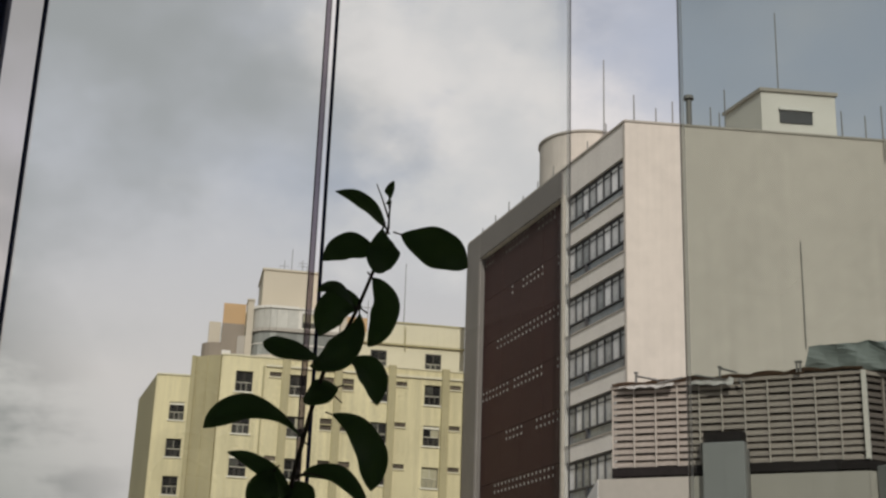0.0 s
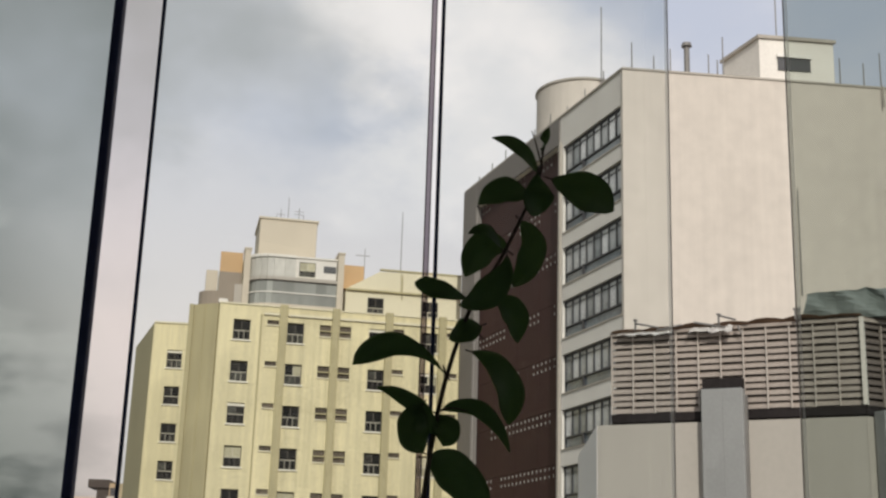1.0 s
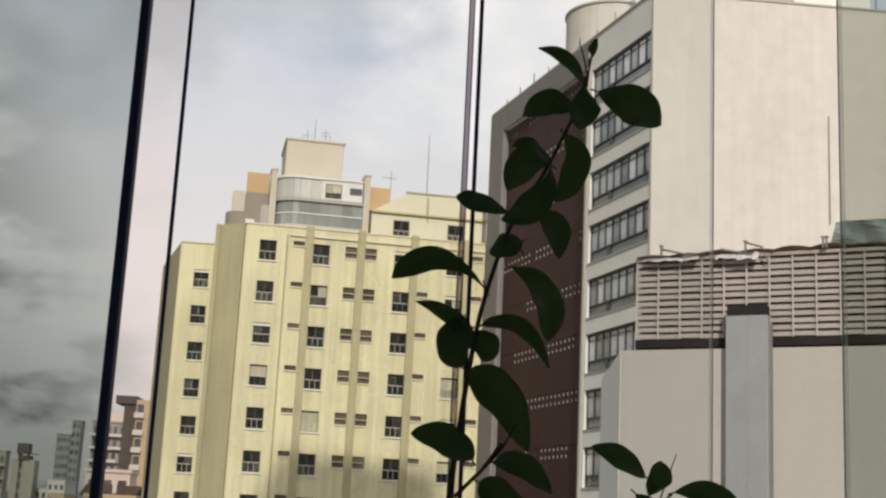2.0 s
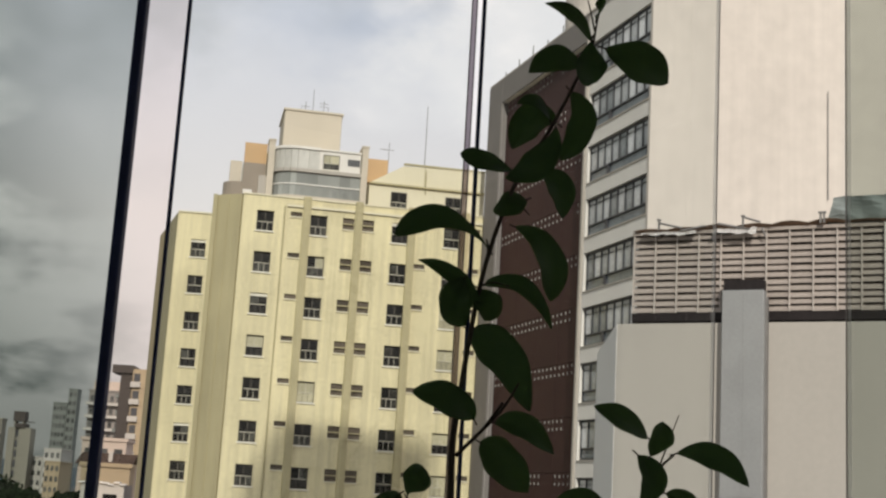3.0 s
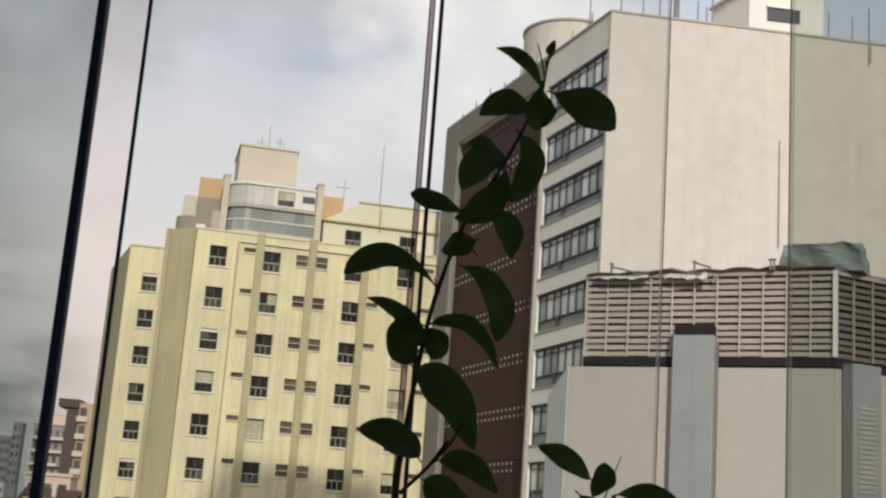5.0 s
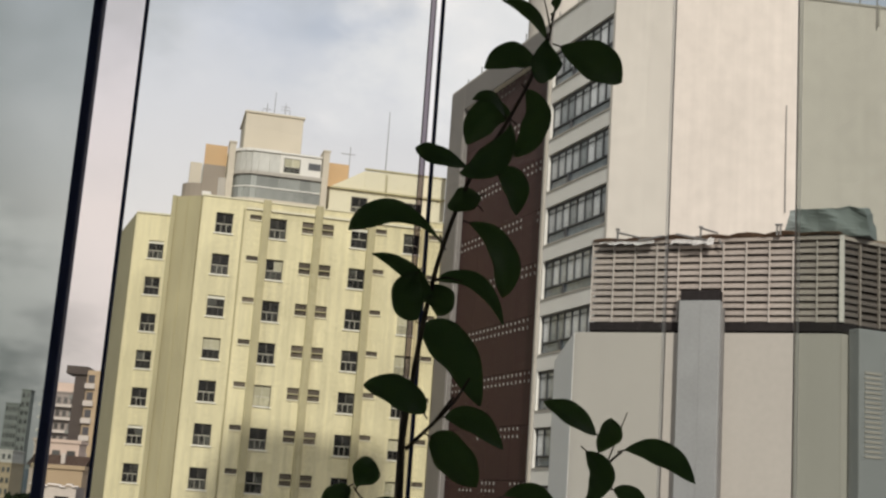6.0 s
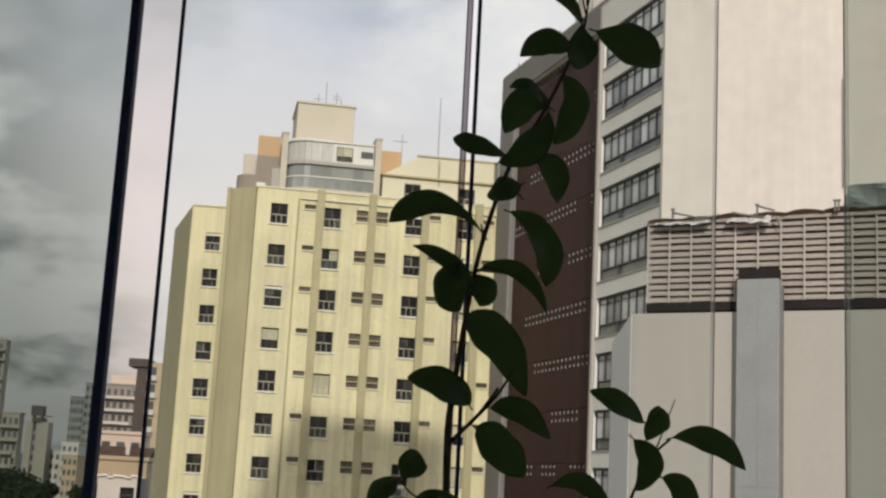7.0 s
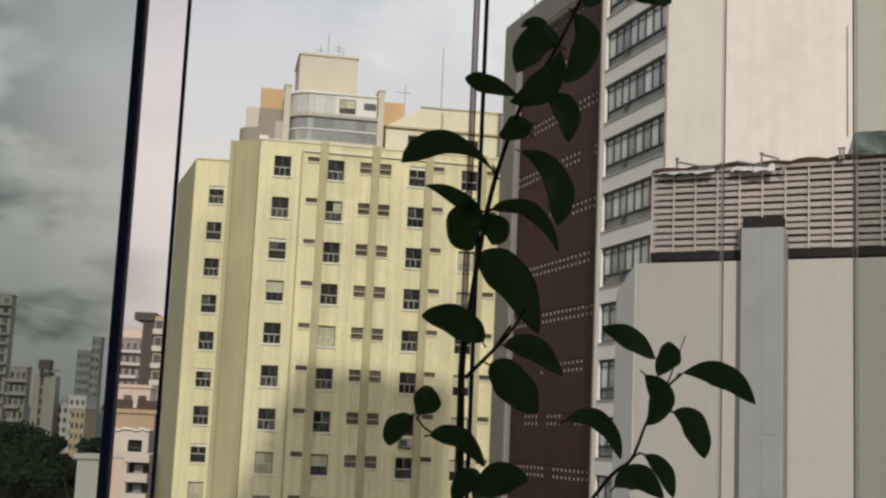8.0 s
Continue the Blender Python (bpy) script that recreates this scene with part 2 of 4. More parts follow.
# Off-white render lightened so the sunless side wall reads bright; window head shares it.
SHED_LIFTED = surface("lifted_white_render", (0.84, 0.81, 0.76), 0.9, amount=0.06, streak=0.5, scale=(0.4, 5), bump=0.08)
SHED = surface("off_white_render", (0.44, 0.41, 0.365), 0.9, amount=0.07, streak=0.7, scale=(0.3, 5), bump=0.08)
DUCT = surface("galvanised_sheet", (0.33, 0.335, 0.33), 0.5, amount=0.12, scale=(0.8, 10), metal=0.3, bump=0.05)
SLATE = surface("dark_window_frame", (0.05, 0.05, 0.055), 0.5, amount=0.2, scale=(2, 10), bump=0.0)
WHITE_FRAME = surface("white_window_frame", (0.78, 0.74, 0.62), 0.6, amount=0.1, scale=(2, 10), bump=0.0)
BAR = surface("pale_glazing_bar", (0.62, 0.58, 0.46), 0.6, amount=0.2, scale=(1, 10), bump=0.0, per_object=0.4)
VENT = surface("brown_vent_void", (0.12, 0.098, 0.075), 0.8, spec=0.2, amount=0.4, scale=(0.4, 4), bump=0.0, per_object=0.8)
SASH = surface("bronze_sash_frame", (0.17, 0.15, 0.115), 0.6, amount=0.3, scale=(1, 10), bump=0.0, per_object=0.5)
TAUPE = surface("taupe_render", (0.30, 0.25, 0.20), 0.9, amount=0.15, streak=0.5, scale=(0.5, 6), bump=0.1)
PANE = surface("window_pane", (0.035, 0.033, 0.03), 0.25, spec=0.12, spots=((0.5, (0.022, 0.021, 0.02)), (0.74, (0.045, 0.042, 0.035)), (0.93, (0.10, 0.10, 0.085))), amount=0.6, scale=(0.2, 2.0), bump=0.0, per_object=1.2)
CURTAIN = surface("closed_curtain_pane", (0.42, 0.39, 0.27), 0.4, spec=0.2, amount=0.3, scale=(0.5, 4), bump=0.0, per_object=0.8)
# Distant window pane, lightened to hold haze in its colour.
PANE_HAZED = surface("hazed_window_pane", (0.085, 0.085, 0.08), 0.3, spec=0.2, amount=0.5, scale=(0.2, 2), bump=0.0, per_object=1.0)
PANE_LOW = surface("blue_grey_lower_pane", (0.20, 0.225, 0.24), 0.15, amount=0.4, scale=(0.5, 3), bump=0.0, per_object=0.6)
PANE_SKY = surface("curtained_pane", (0.58, 0.62, 0.63), 0.15, amount=0.6, scale=(0.4, 2.5), bump=0.0, per_object=1.0)
BALCONY_GLASS = surface("balcony_glass", (0.30, 0.305, 0.28), 0.12, amount=0.3, scale=(0.4, 3), bump=0.0, per_object=0.8)
# Upper curved glazing gets an opaque pale beige tone.
VERANDA = surface("pale_veranda_glazing", (0.50, 0.48, 0.43), 0.3, amount=0.2, scale=(0.5, 4), bump=0.0, per_object=0.5)
STEEL = surface("weathered_steel", (0.22, 0.21, 0.20), 0.6, amount=0.25, scale=(3, 20), metal=0.4, bump=0.0)
TARP = surface("grey_green_tarpaulin", (0.18, 0.205, 0.195), 0.7, amount=0.3, scale=(0.9, 6), bump=0.3)
RUST = surface("corroded_roof_sheet", (0.30, 0.22, 0.16), 0.7, amount=0.4, scale=(1.2, 9), bump=0.2)
SHINY = surface("zinc_flashing", (0.84, 0.81, 0.78), 0.35, amount=0.1, scale=(2, 9), metal=0.0, bump=0.1)
ASPHALT = surface("city_ground", (0.07, 0.068, 0.065), 0.95, amount=0.4, scale=(0.03, 0.8), bump=0.2)
HILL = surface("wooded_hill", (0.055, 0.075, 0.085), 1.0, amount=0.3, scale=(0.01, 0.1), bump=0.0)
CITY_A = surface("white_city_render", (0.52, 0.49, 0.44), 0.9, amount=0.1, streak=0.4, scale=(0.2, 3))
CITY_B = surface("grey_city_render", (0.20, 0.21, 0.19), 0.9, amount=0.15, streak=0.4, scale=(0.2, 3))
CITY_E = surface("beige_city_render", (0.27, 0.25, 0.20), 0.9, amount=0.15, streak=0.5, scale=(0.2, 3))
CITY_F = surface("warm_grey_city_render", (0.27, 0.245, 0.22), 0.9, amount=0.15, streak=0.4, scale=(0.2, 3))
CITY_PINK = surface("pinkish_city_render", (0.56, 0.46, 0.38), 0.9, amount=0.12, streak=0.5, scale=(0.3, 4))
ROOF_TILE = surface("brown_roof_tile", (0.13, 0.085, 0.06), 0.9, amount=0.3, scale=(0.8, 6))
CITY_C = surface("sand_city_render", (0.42, 0.33, 0.21), 0.9, amount=0.15, streak=0.4, scale=(0.2, 3))
CITY_D = surface("brown_city_render", (0.07, 0.058, 0.05), 0.9, amount=0.2, streak=0.4, scale=(0.2, 3))
ROOM = surface("white_room_paint", (0.78, 0.76, 0.72), 0.8, amount=0.04, scale=(0.8, 20), bump=0.05)
FLOOR = surface("pale_floor_tile", (0.62, 0.59, 0.55), 0.4, amount=0.12, scale=(1, 20), bump=0.05)
FRAME_DARK = surface("dark_blue_aluminium", (0.026, 0.036, 0.090), 0.6, spec=0.2, amount=0.2, scale=(4, 40), metal=0.0, bump=0.0)
FRAME_GREY = surface("brown_grey_edge_profile", (0.30, 0.25, 0.23), 0.4, amount=0.15, scale=(4, 40), bump=0.0)
BARK = surface("green_brown_bark", (0.045, 0.035, 0.022), 0.85, amount=0.35, scale=(20, 160), bump=0.4)
TERRACOTTA = surface("terracotta_pot", (0.36, 0.15, 0.08), 0.85, amount=0.15, scale=(5, 50), bump=0.2)
SOIL = surface("potting_soil", (0.03, 0.022, 0.016), 1.0, amount=0.4, scale=(20, 120), bump=0.8)
GLASS_GREEN = pane_glass("green_tinted_glass", (0.785, 0.815, 0.795))


def milky_strip():
    """Edge seal that lets daylight through and scatters it."""
    m = bpy.data.materials.new("milky_edge_seal")
    m.use_nodes = True
    n, l = m.node_tree.nodes, m.node_tree.links
    n.remove(n["Principled BSDF"])
    tr, tl, mix = (n.new(k) for k in ("ShaderNodeBsdfTransparent", "ShaderNodeBsdfTranslucent", "ShaderNodeMixShader"))
    tl.inputs["Color"].default_value, mix.inputs[0].default_value = (0.98, 0.96, 0.94, 1), 0.4
    l.new(tr.outputs[0], mix.inputs[1]), l.new(tl.outputs[0], mix.inputs[2]), l.new(mix.outputs[0], n["Material Output"].inputs["Surface"])
    return m


MILKY = milky_strip()
GLASS_DARK = pane_glass("smoky_glass", (0.765, 0.795, 0.785))
SEAL_GREY = pane_glass("grey_edge_seal_strip", (0.52, 0.49, 0.52))
GLASS_CLEAR = pane_glass("clear_glass", (0.968, 0.984, 0.982))
GLASS_ROSE = pane_glass("faintly_rose_glass", (0.992, 0.968, 0.958))


def leaf_material():
    m = bpy.data.materials.new("leaf_green")
    m.use_nodes = True
    n, l = m.node_tree.nodes, m.node_tree.links
    b = n["Principled BSDF"]
    b.inputs["Roughness"].default_value = 0.42
    tr, mix = n.new("ShaderNodeBsdfTranslucent"), n.new("ShaderNodeMixShader")
    co, no, oi, ramp, add = (n.new(k) for k in ("ShaderNodeTexCoord", "ShaderNodeTexNoise", "ShaderNodeObjectInfo", "ShaderNodeValToRGB", "ShaderNodeMath"))
    no.inputs["Scale"].default_value, no.inputs["Detail"].default_value = 45, 5
    add.operation = "MULTIPLY_ADD"
    add.inputs[1].default_value = 0.5
    l.new(co.outputs["Object"], no.inputs["Vector"]), l.new(oi.outputs["Random"], add.inputs[0]), l.new(no.outputs["Fac"], add.inputs[2])
    ramp.color_ramp.elements[0].position, ramp.color_ramp.elements[1].position = 0.4, 1.1
    ramp.color_ramp.elements[0].color, ramp.color_ramp.elements[1].color = (0.050, 0.100, 0.050, 1), (0.080, 0.130, 0.050, 1)
    l.new(add.outputs[0], ramp.inputs["Fac"]), l.new(ramp.outputs["Color"], b.inputs["Base Color"])
    tr.inputs["Color"].default_value, mix.inputs[0].default_value = (0.075, 0.140, 0.035, 1), 0.4
    bp = n.new("ShaderNodeBump")
    bp.inputs["Strength"].default_value, bp.inputs["Distance"].default_value = 0.25, 0.002
    l.new(no.outputs["Fac"], bp.inputs["Height"]), l.new(bp.outputs["Normal"], b.inputs["Normal"])
    l.new(b.outputs[0], mix.inputs[1]), l.new(tr.outputs[0], mix.inputs[2]), l.new(mix.outputs[0], n["Material Output"].inputs["Surface"])
    return m


LEAF = leaf_material()
CROWN = surface("tree_foliage", (0.016, 0.027, 0.010), 0.9, spec=0.1, amount=0.5, scale=(0.3, 3), bump=0.0)

# ---- ground and distance ----
ground = bmesh.new()
bmesh.ops.create_grid(ground, x_segments=8, y_segments=8, size=3000)
ground = part("ground", ground, ASPHALT, m=Matrix.Translation((0, 1500, 0)))
tagged(ground, "dark grey city ground far below", "ground", kind="structure")


def far_hills():
    bm, rows = bmesh.new(), []
    for i in range(121):
        x = -2200 + i * 30
        top = 40 + 36 * noise.noise(Vector((x * 0.0016, 3.1, 0))) + 14 * noise.noise(Vector((x * 0.007, 7.7, 0)))
        rows.append([bm.verts.new((x, y, z)) for y, z in ((2300, 0), (2420, top * 0.6), (2550, top), (2800, 0))])
    for a, b in zip(rows, rows[1:]):
        for k in range(3):
            bm.faces.new((a[k], b[k], b[k + 1], a[k + 1]))
    ob = part("backdrop", bm, HILL, smooth=True)
    tagged(ob, "low blue-green wooded hills on the horizon", "hills", kind="structure")


far_hills()


# ---- yellow apartment building ----
def window_kit():
    """Shared meshes of the sash window: frame, panes and sill, 1.2 m wide and 1.45 m high, from its lower left corner."""
    w, h = 1.2, 1.45
    kit = {}
    for name, bm in (
        ("window_frame", boxes((0, 0.05, 0.15, 0.23, 0, h), (w - 0.05, w, 0.15, 0.23, 0, h), (0.05, w - 0.05, 0.15, 0.23, 0, 0.06), (0.05, w - 0.05, 0.15, 0.23, h - 0.06, h))),
        ("glazing_bar", boxes((0.06, w - 0.06, 0.150, 0.225, 0.64, 0.685))),
        ("sash_bar", boxes((0.40, 0.43, 0.155, 0.22, 0.06, 0.64))),
        ("meeting_bar", boxes((w / 2 - 0.016, w / 2 + 0.016, 0.16, 0.22, 0.685, h - 0.06))),
        ("upper_pane", boxes((0.06, w / 2 - 0.02, 0.185, 0.2, 0.685, h - 0.06))),
        ("lower_pane", boxes((0.06, w - 0.06, 0.195, 0.21, 0.06, 0.64))),
        ("window_sill", boxes((-0.1, w + 0.1, -0.12, 0.14, -0.1, 0.0))),
        ("shutter_box", boxes((0, w, 0.1, 0.145, h - 0.22, h))),
    ):
        kit[name] = bpy.data.meshes.new(name)
        bm.to_mesh(kit[name])
        bm.free()
    return kit


KIT = window_kit()


def sash_window(parent, m, shutter=False, drawn=0.0):
    upper, lower = (CURTAIN if drawn > 0.76 else PANE), (CURTAIN if drawn > 0.86 else PANE)
    win = piece("window", KIT["window_frame"], SASH, parent, m=m)
    piece("pane", KIT["upper_pane"], upper, win)
    piece("pane", KIT["upper_pane"], CURTAIN if 0.66 < drawn < 0.74 else upper, win, m=Matrix.Translation((0.56, 0, 0)))
    piece("pane", KIT["lower_pane"], lower, win)
    piece("window_sill", KIT["window_sill"], WHITE_FRAME, win)
    piece("glazing_bar", KIT["glazing_bar"], BAR, win)
    for x in (0.0, 0.37):
        piece("sash_bar", KIT["sash_bar"], BAR if drawn < 0.4 else SASH, win, m=Matrix.Translation((x, 0, 0)))
    piece("meeting_bar", KIT["meeting_bar"], SASH if drawn < 0.5 else BAR, win)
    if shutter:
        piece("shutter_box", KIT["shutter_box"], WHITE_FRAME, win)
    return win


def yellow_building():
    house = thing("apartment_building", "pale yellow rendered apartment block with sash windows and pilasters", "building")
    rnd = random.Random(4)
    c, right, left = (-9.16, 89.0), (8.75, 91.42), (-11.38, 90.1)
    front = along(c, right)
    length, roof, step = 18.07, E + 20.3, 2.946
    rows = [E + 19.25 - step * k for k in range(12)]
    cols = [1.03, 4.8, 10.66, 14.48]
    holes = [(x, x + 1.2, z - 1.45, z) for x in cols for z in rows]
    vents = [(7.10, 7.93), (8.53, 9.36)]
    slots = [(3.38, 4.20), (12.38, 13.20), (16.34, 17.16)]
    holes += [(a, b, z - 0.82, z + 0.01) for a, b in vents for z in rows]
    holes += [(a, b, z - 0.24, z + 0.1) for a, b in slots for z in rows]
    part("front_wall", pierced(length, 0.0, roof, holes, 0.35), YELLOW, house, m=front)
    # plan behind the front: bevelled corner, side and back
    inner = front @ Vector((length, 0.35, 0))
    back_r, back_l = front @ Vector((length, 13, 0)), front @ Vector((-1.6, 13, 0))
    ci = front @ Vector((0.1, 0.36, 0))
    body = prism([(ci.x, ci.y), (inner.x, inner.y), (back_r.x, back_r.y), (back_l.x, back_l.y), (left[0] + 0.12, left[1] + 0.3)], 0.0, roof - 0.5)
    part("core", body, DARK, house)
    # Corner and side walls carry their shade as a darker colour.
    part("corner_wall", boxes((0, 2.36, 0, 0.3, 0, roof), (1.25, 1.33, -0.05, 0.0, 0, roof)), YELLOW_SHADED, house, m=along(left, (c[0] - 0.03, c[1] + 0.02)))
    part("side_wall", boxes((0, 12.0, 0, 0.3, 0, roof)), YELLOW_SHADED, house, m=along((back_l.x, back_l.y), left))
    part("roof", prism([(ci.x, ci.y), (inner.x, inner.y), (back_r.x, back_r.y), (back_l.x, back_l.y), (left[0] + 0.12, left[1] + 0.3)], roof - 0.5, roof - 0.25), CONCRETE, house)
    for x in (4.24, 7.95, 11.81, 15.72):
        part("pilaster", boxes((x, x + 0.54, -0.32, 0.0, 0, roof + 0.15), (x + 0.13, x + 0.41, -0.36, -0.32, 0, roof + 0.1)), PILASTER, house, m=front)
    for x0, x1 in ((3.0, 4.30), (4.72, 8.01), (8.43, 11.87), (12.29, 15.78), (16.20, 18.07)):
        part("cornice", boxes((x0 + 0.1, x1 - 0.07, -0.14, 0.0, roof - 0.62, roof - 0.45)), YELLOW_PALE, house, m=front)
    part("coping", boxes((-0.05, length, -0.07, 0.4, roof, roof + 0.1)), YELLOW_PALE, house, m=front)
    part("drain_pipe", rod(2.95, -0.08, 0, roof - 0.6, 0.06), YELLOW_SHADED, house, m=front)
    for x in cols:
        for z in rows:
            sash_window(house, front @ Matrix.Translation((x, 0.02, z - 1.45)), rnd.random() < 0.12, rnd.random())
    def shared(name, bm):
        me = bpy.data.meshes.new(name)
        bm.to_mesh(me), bm.free()
        return me

    vent_back = shared("vent", boxes((0, 0.83, 0.14, 0.3, 0, 0.83)))
    vent_blade = shared("vent_blade", boxes((0, 0.83, 0.0, 0.13, 0.36, 0.44)))
    vent_sill = shared("vent_sill", boxes((-0.04, 0.87, -0.08, 0.1, -0.09, 0.0)))
    slot_back = shared("vent", boxes((0, 0.82, 0.12, 0.3, 0, 0.34)))
    slot_sill = shared("vent_sill", boxes((-0.04, 0.86, -0.09, 0.08, -0.09, 0.0)))
    for z in rows:
        for a, b in vents:
            v = piece("vent", vent_back, VENT, house, m=front @ Matrix.Translation((a, 0, z - 0.82)))
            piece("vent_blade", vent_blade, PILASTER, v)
            piece("vent_sill", vent_sill, YELLOW_PALE, v)
        for a, b in slots:
            v = piece("vent", slot_back, VENT, house, m=front @ Matrix.Translation((a, 0, z - 0.24)))
            piece("vent_sill", slot_sill, YELLOW_PALE, v)
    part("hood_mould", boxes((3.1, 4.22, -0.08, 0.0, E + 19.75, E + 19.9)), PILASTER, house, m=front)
    # stair tower, penthouse with curved glazing, upper storey
    hub = front @ Matrix.Translation((4.7, 6.2, 0))
    part("roof_tower", boxes((-1.95, 2.45, 0, 5, roof - 0.3, E + 28.6), bevel=0.04), TOWER, house, m=hub)
    part("tower_coping", boxes((-2.05, 2.55, -0.1, 5.1, E + 28.6, E + 28.75)), TOWER, house, m=hub)
    part("tower_hatch", boxes((0.35, 1.15, -0.06, 0.02, E + 25.3, E + 25.75)), SLATE, house, m=hub)
    for x0, x1, y, h in ((-0.35, -0.35, 1, 0.9), (0.3, 0.3, 2, 2.2), (1.1, 1.1, 1.4, 1.2), (-0.6, -0.6, 2.2, 0.7), (1.5, 1.5, 1.9, 0.8)):
        part("antenna", rod(x0, y, E + 28.7, E + 28.9 + h, 0.03), STEEL, house, m=hub)
    for x, h in ((-0.35, 0.7), (1.1, 0.8), (1.1, 1.05)):
        part("antenna_bar", boxes((x - 0.35, x + 0.35, 1.38, 1.42, E + 28.75 + h, E + 28.78 + h)), STEEL, house, m=hub)
    deck = front @ Matrix.Translation((0, 2.6, 0))
    part("penthouse_wall", boxes((0.0, 1.5, 0.6, 7, roof - 0.3, E + 24.5), (1.5, 9.0, 1.3, 7, roof - 0.3, E + 24.55)), YELLOW_PALE, house, m=deck)
    part("cladding", boxes((-0.12, 1.5, 0.4, 0.6, E + 23.35, E + 24.85)), ORANGE, house, m=deck)
    part("penthouse_side", boxes((-0.12, 1.5, 0.4, 0.6, roof, E + 23.35)), TAUPE, house, m=deck)
    part("cladding", boxes((9.0, 10.55, 0.75, 2.6, E + 22.9, E + 24.7)), ORANGE, house, m=deck)
    part("grey_return", boxes((1.02, 1.62, 0.1, 0.4, roof, E + 22.4)), CONCRETE, house, m=deck)
    part("terrace_box", boxes((-1.05, -0.2, 0.9, 2.4, E + 21.9, E + 23.5)), TOWER, house, m=deck)
    part("terrace_hatch", boxes((-0.02, 0.62, 0.3, 0.4, roof + 0.2, roof + 1.0)), PALE, house, m=deck)
    for k in range(5):
        xa, ya, xb, yb = (*[(-1.45 + 1.35 * (1 - math.cos(q * math.pi / 10)), 1.6 - 1.1 * math.sin(q * math.pi / 10)) for q in (k, k + 1)][0], *[(-1.45 + 1.35 * (1 - math.cos(q * math.pi / 10)), 1.6 - 1.1 * math.sin(q * math.pi / 10)) for q in (k, k + 1)][1])
        part("terrace_glazing", boxes((0, math.hypot(xb - xa, yb - ya), 0, 0.1, roof - 0.2, E + 21.9)), TAUPE, house, m=deck @ along((xa, ya), (xb, yb)))
    for x, top in ((1.58, 25.0), (8.35, 24.95)):
        part("chimney_block", boxes((x, x + 0.45, -0.3 if x < 3 else -1.2, 1.1, roof, E + top), (x - 0.05, x + 0.5, -0.36 if x < 3 else -1.26, 1.16, E + top, E + top + 0.12)), TOWER, house, m=deck)
    curve = [(3.7 - 1.75 * math.cos(math.pi * k / 12), 0.6 - 1.6 * math.sin(math.pi * k / 12)) for k in range(7)] + [(3.7 + 0.78 * k, -1.0) for k in range(1, 7)]
    for z0, z1, mat, out in ((20.95, 21.75, BALCONY_GLASS, 0.0), (21.75, 21.83, PALE, 0.05), (21.83, 22.7, BALCONY_GLASS, -0.05), (22.7, 22.95, CONCRETE, 0.14), (22.95, 24.4, VERANDA, 0.04), (24.4, 24.6, PALE, 0.16), (20.25, 20.95, TOWER, 0.02)):
        for k, ((xa, ya), (xb, yb)) in enumerate(zip(curve, curve[1:])):
            if z0 >= 22.9 and k > 7:
                continue
            ln = math.hypot(xb - xa, yb - ya)
            part("glazing" if mat in (BALCONY_GLASS, VERANDA) else "balcony_band", boxes((0.012 if mat in (BALCONY_GLASS, VERANDA) else 0, ln, -out, 0.12, E + z0, E + z1)), mat, house, m=deck @ along((xa, ya), (xb, yb)))
    part("penthouse_front", boxes((5.28, 8.3, -0.75, 1.3, E + 22.95, E + 24.5), (5.2, 8.34, -0.85, 1.3, E + 24.5, E + 24.62)), PALE, house, m=deck)
    sash_window(house, deck @ Matrix.Translation((5.55, -0.985, E + 23.05)) @ Matrix.Diagonal((1.0, 1, 0.8, 1)), False, 0.8)
    # Flat dark plate stands in for a recess and its shade.
    part("terrace_recess_shade", boxes((7.35, 8.25, -0.78, -0.74, E + 23.55, E + 24.05)), SLATE, house, m=deck)
    # upper storey at the right, with a sloping return
    up = front @ Matrix.Translation((0, 2.2, 0))
    bm = bmesh.new()
    prof = [(9.1, roof - 0.3), (9.1, E + 22.6), (11.6, E + 24.1), (17.8, E + 24.25), (17.8, roof - 0.3)]
    lo, hi = [bm.verts.new((x, 0, z)) for x, z in prof], [bm.verts.new((x, 6, z)) for x, z in prof]
    bm.faces.new(lo), bm.faces.new(hi[::-1])
    for i in range(5):
        bm.faces.new((lo[i], hi[i], hi[(i + 1) % 5], lo[(i + 1) % 5]))
    bmesh.ops.recalc_face_normals(bm, faces=bm.faces)
    part("upper_storey", bm, YELLOW_PALE, house, m=up)
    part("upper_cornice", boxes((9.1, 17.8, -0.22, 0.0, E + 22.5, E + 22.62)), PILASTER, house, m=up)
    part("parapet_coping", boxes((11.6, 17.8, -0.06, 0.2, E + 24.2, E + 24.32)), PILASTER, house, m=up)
    for k in range(16):
        x = 9.6 + 0.51 * k
        zt = E + min(24.1, 22.6 + (x - 9.1) * 0.6)
        part("cladding_batten", boxes((x, x + 0.05, -0.03, 0.0, E + 22.62, zt)), YELLOW_SHADED if k == 7 else YELLOW_PALE, house, m=up)
    part("upper_downpipe", rod(13.3, -0.06, E + 22.1, E + 23.9, 0.05), YELLOW_SHADED, house, m=up)
    for x in (10.75, 14.85):
        sash_window(house, up @ Matrix.Translation((x, -0.24, E + 20.6)))
    part("antenna", rod(13.3, 1.0, E + 24, E + 29.2, 0.035), STEEL, house, m=up)
    part("antenna", rod(10.6, 1.5, E + 23, E + 26.2, 0.03), STEEL, house, m=up)
    part("antenna_bar", boxes((9.9, 11.0, 1.48, 1.52, E + 25.6, E + 25.64)), STEEL, house, m=up)
    # set-back wing
    wc, wl = (-15.7, 103.0), (-18.8, 114.0)
    wing = along(wc, (-10.0, 103.2))
    wtop = E + 21.6
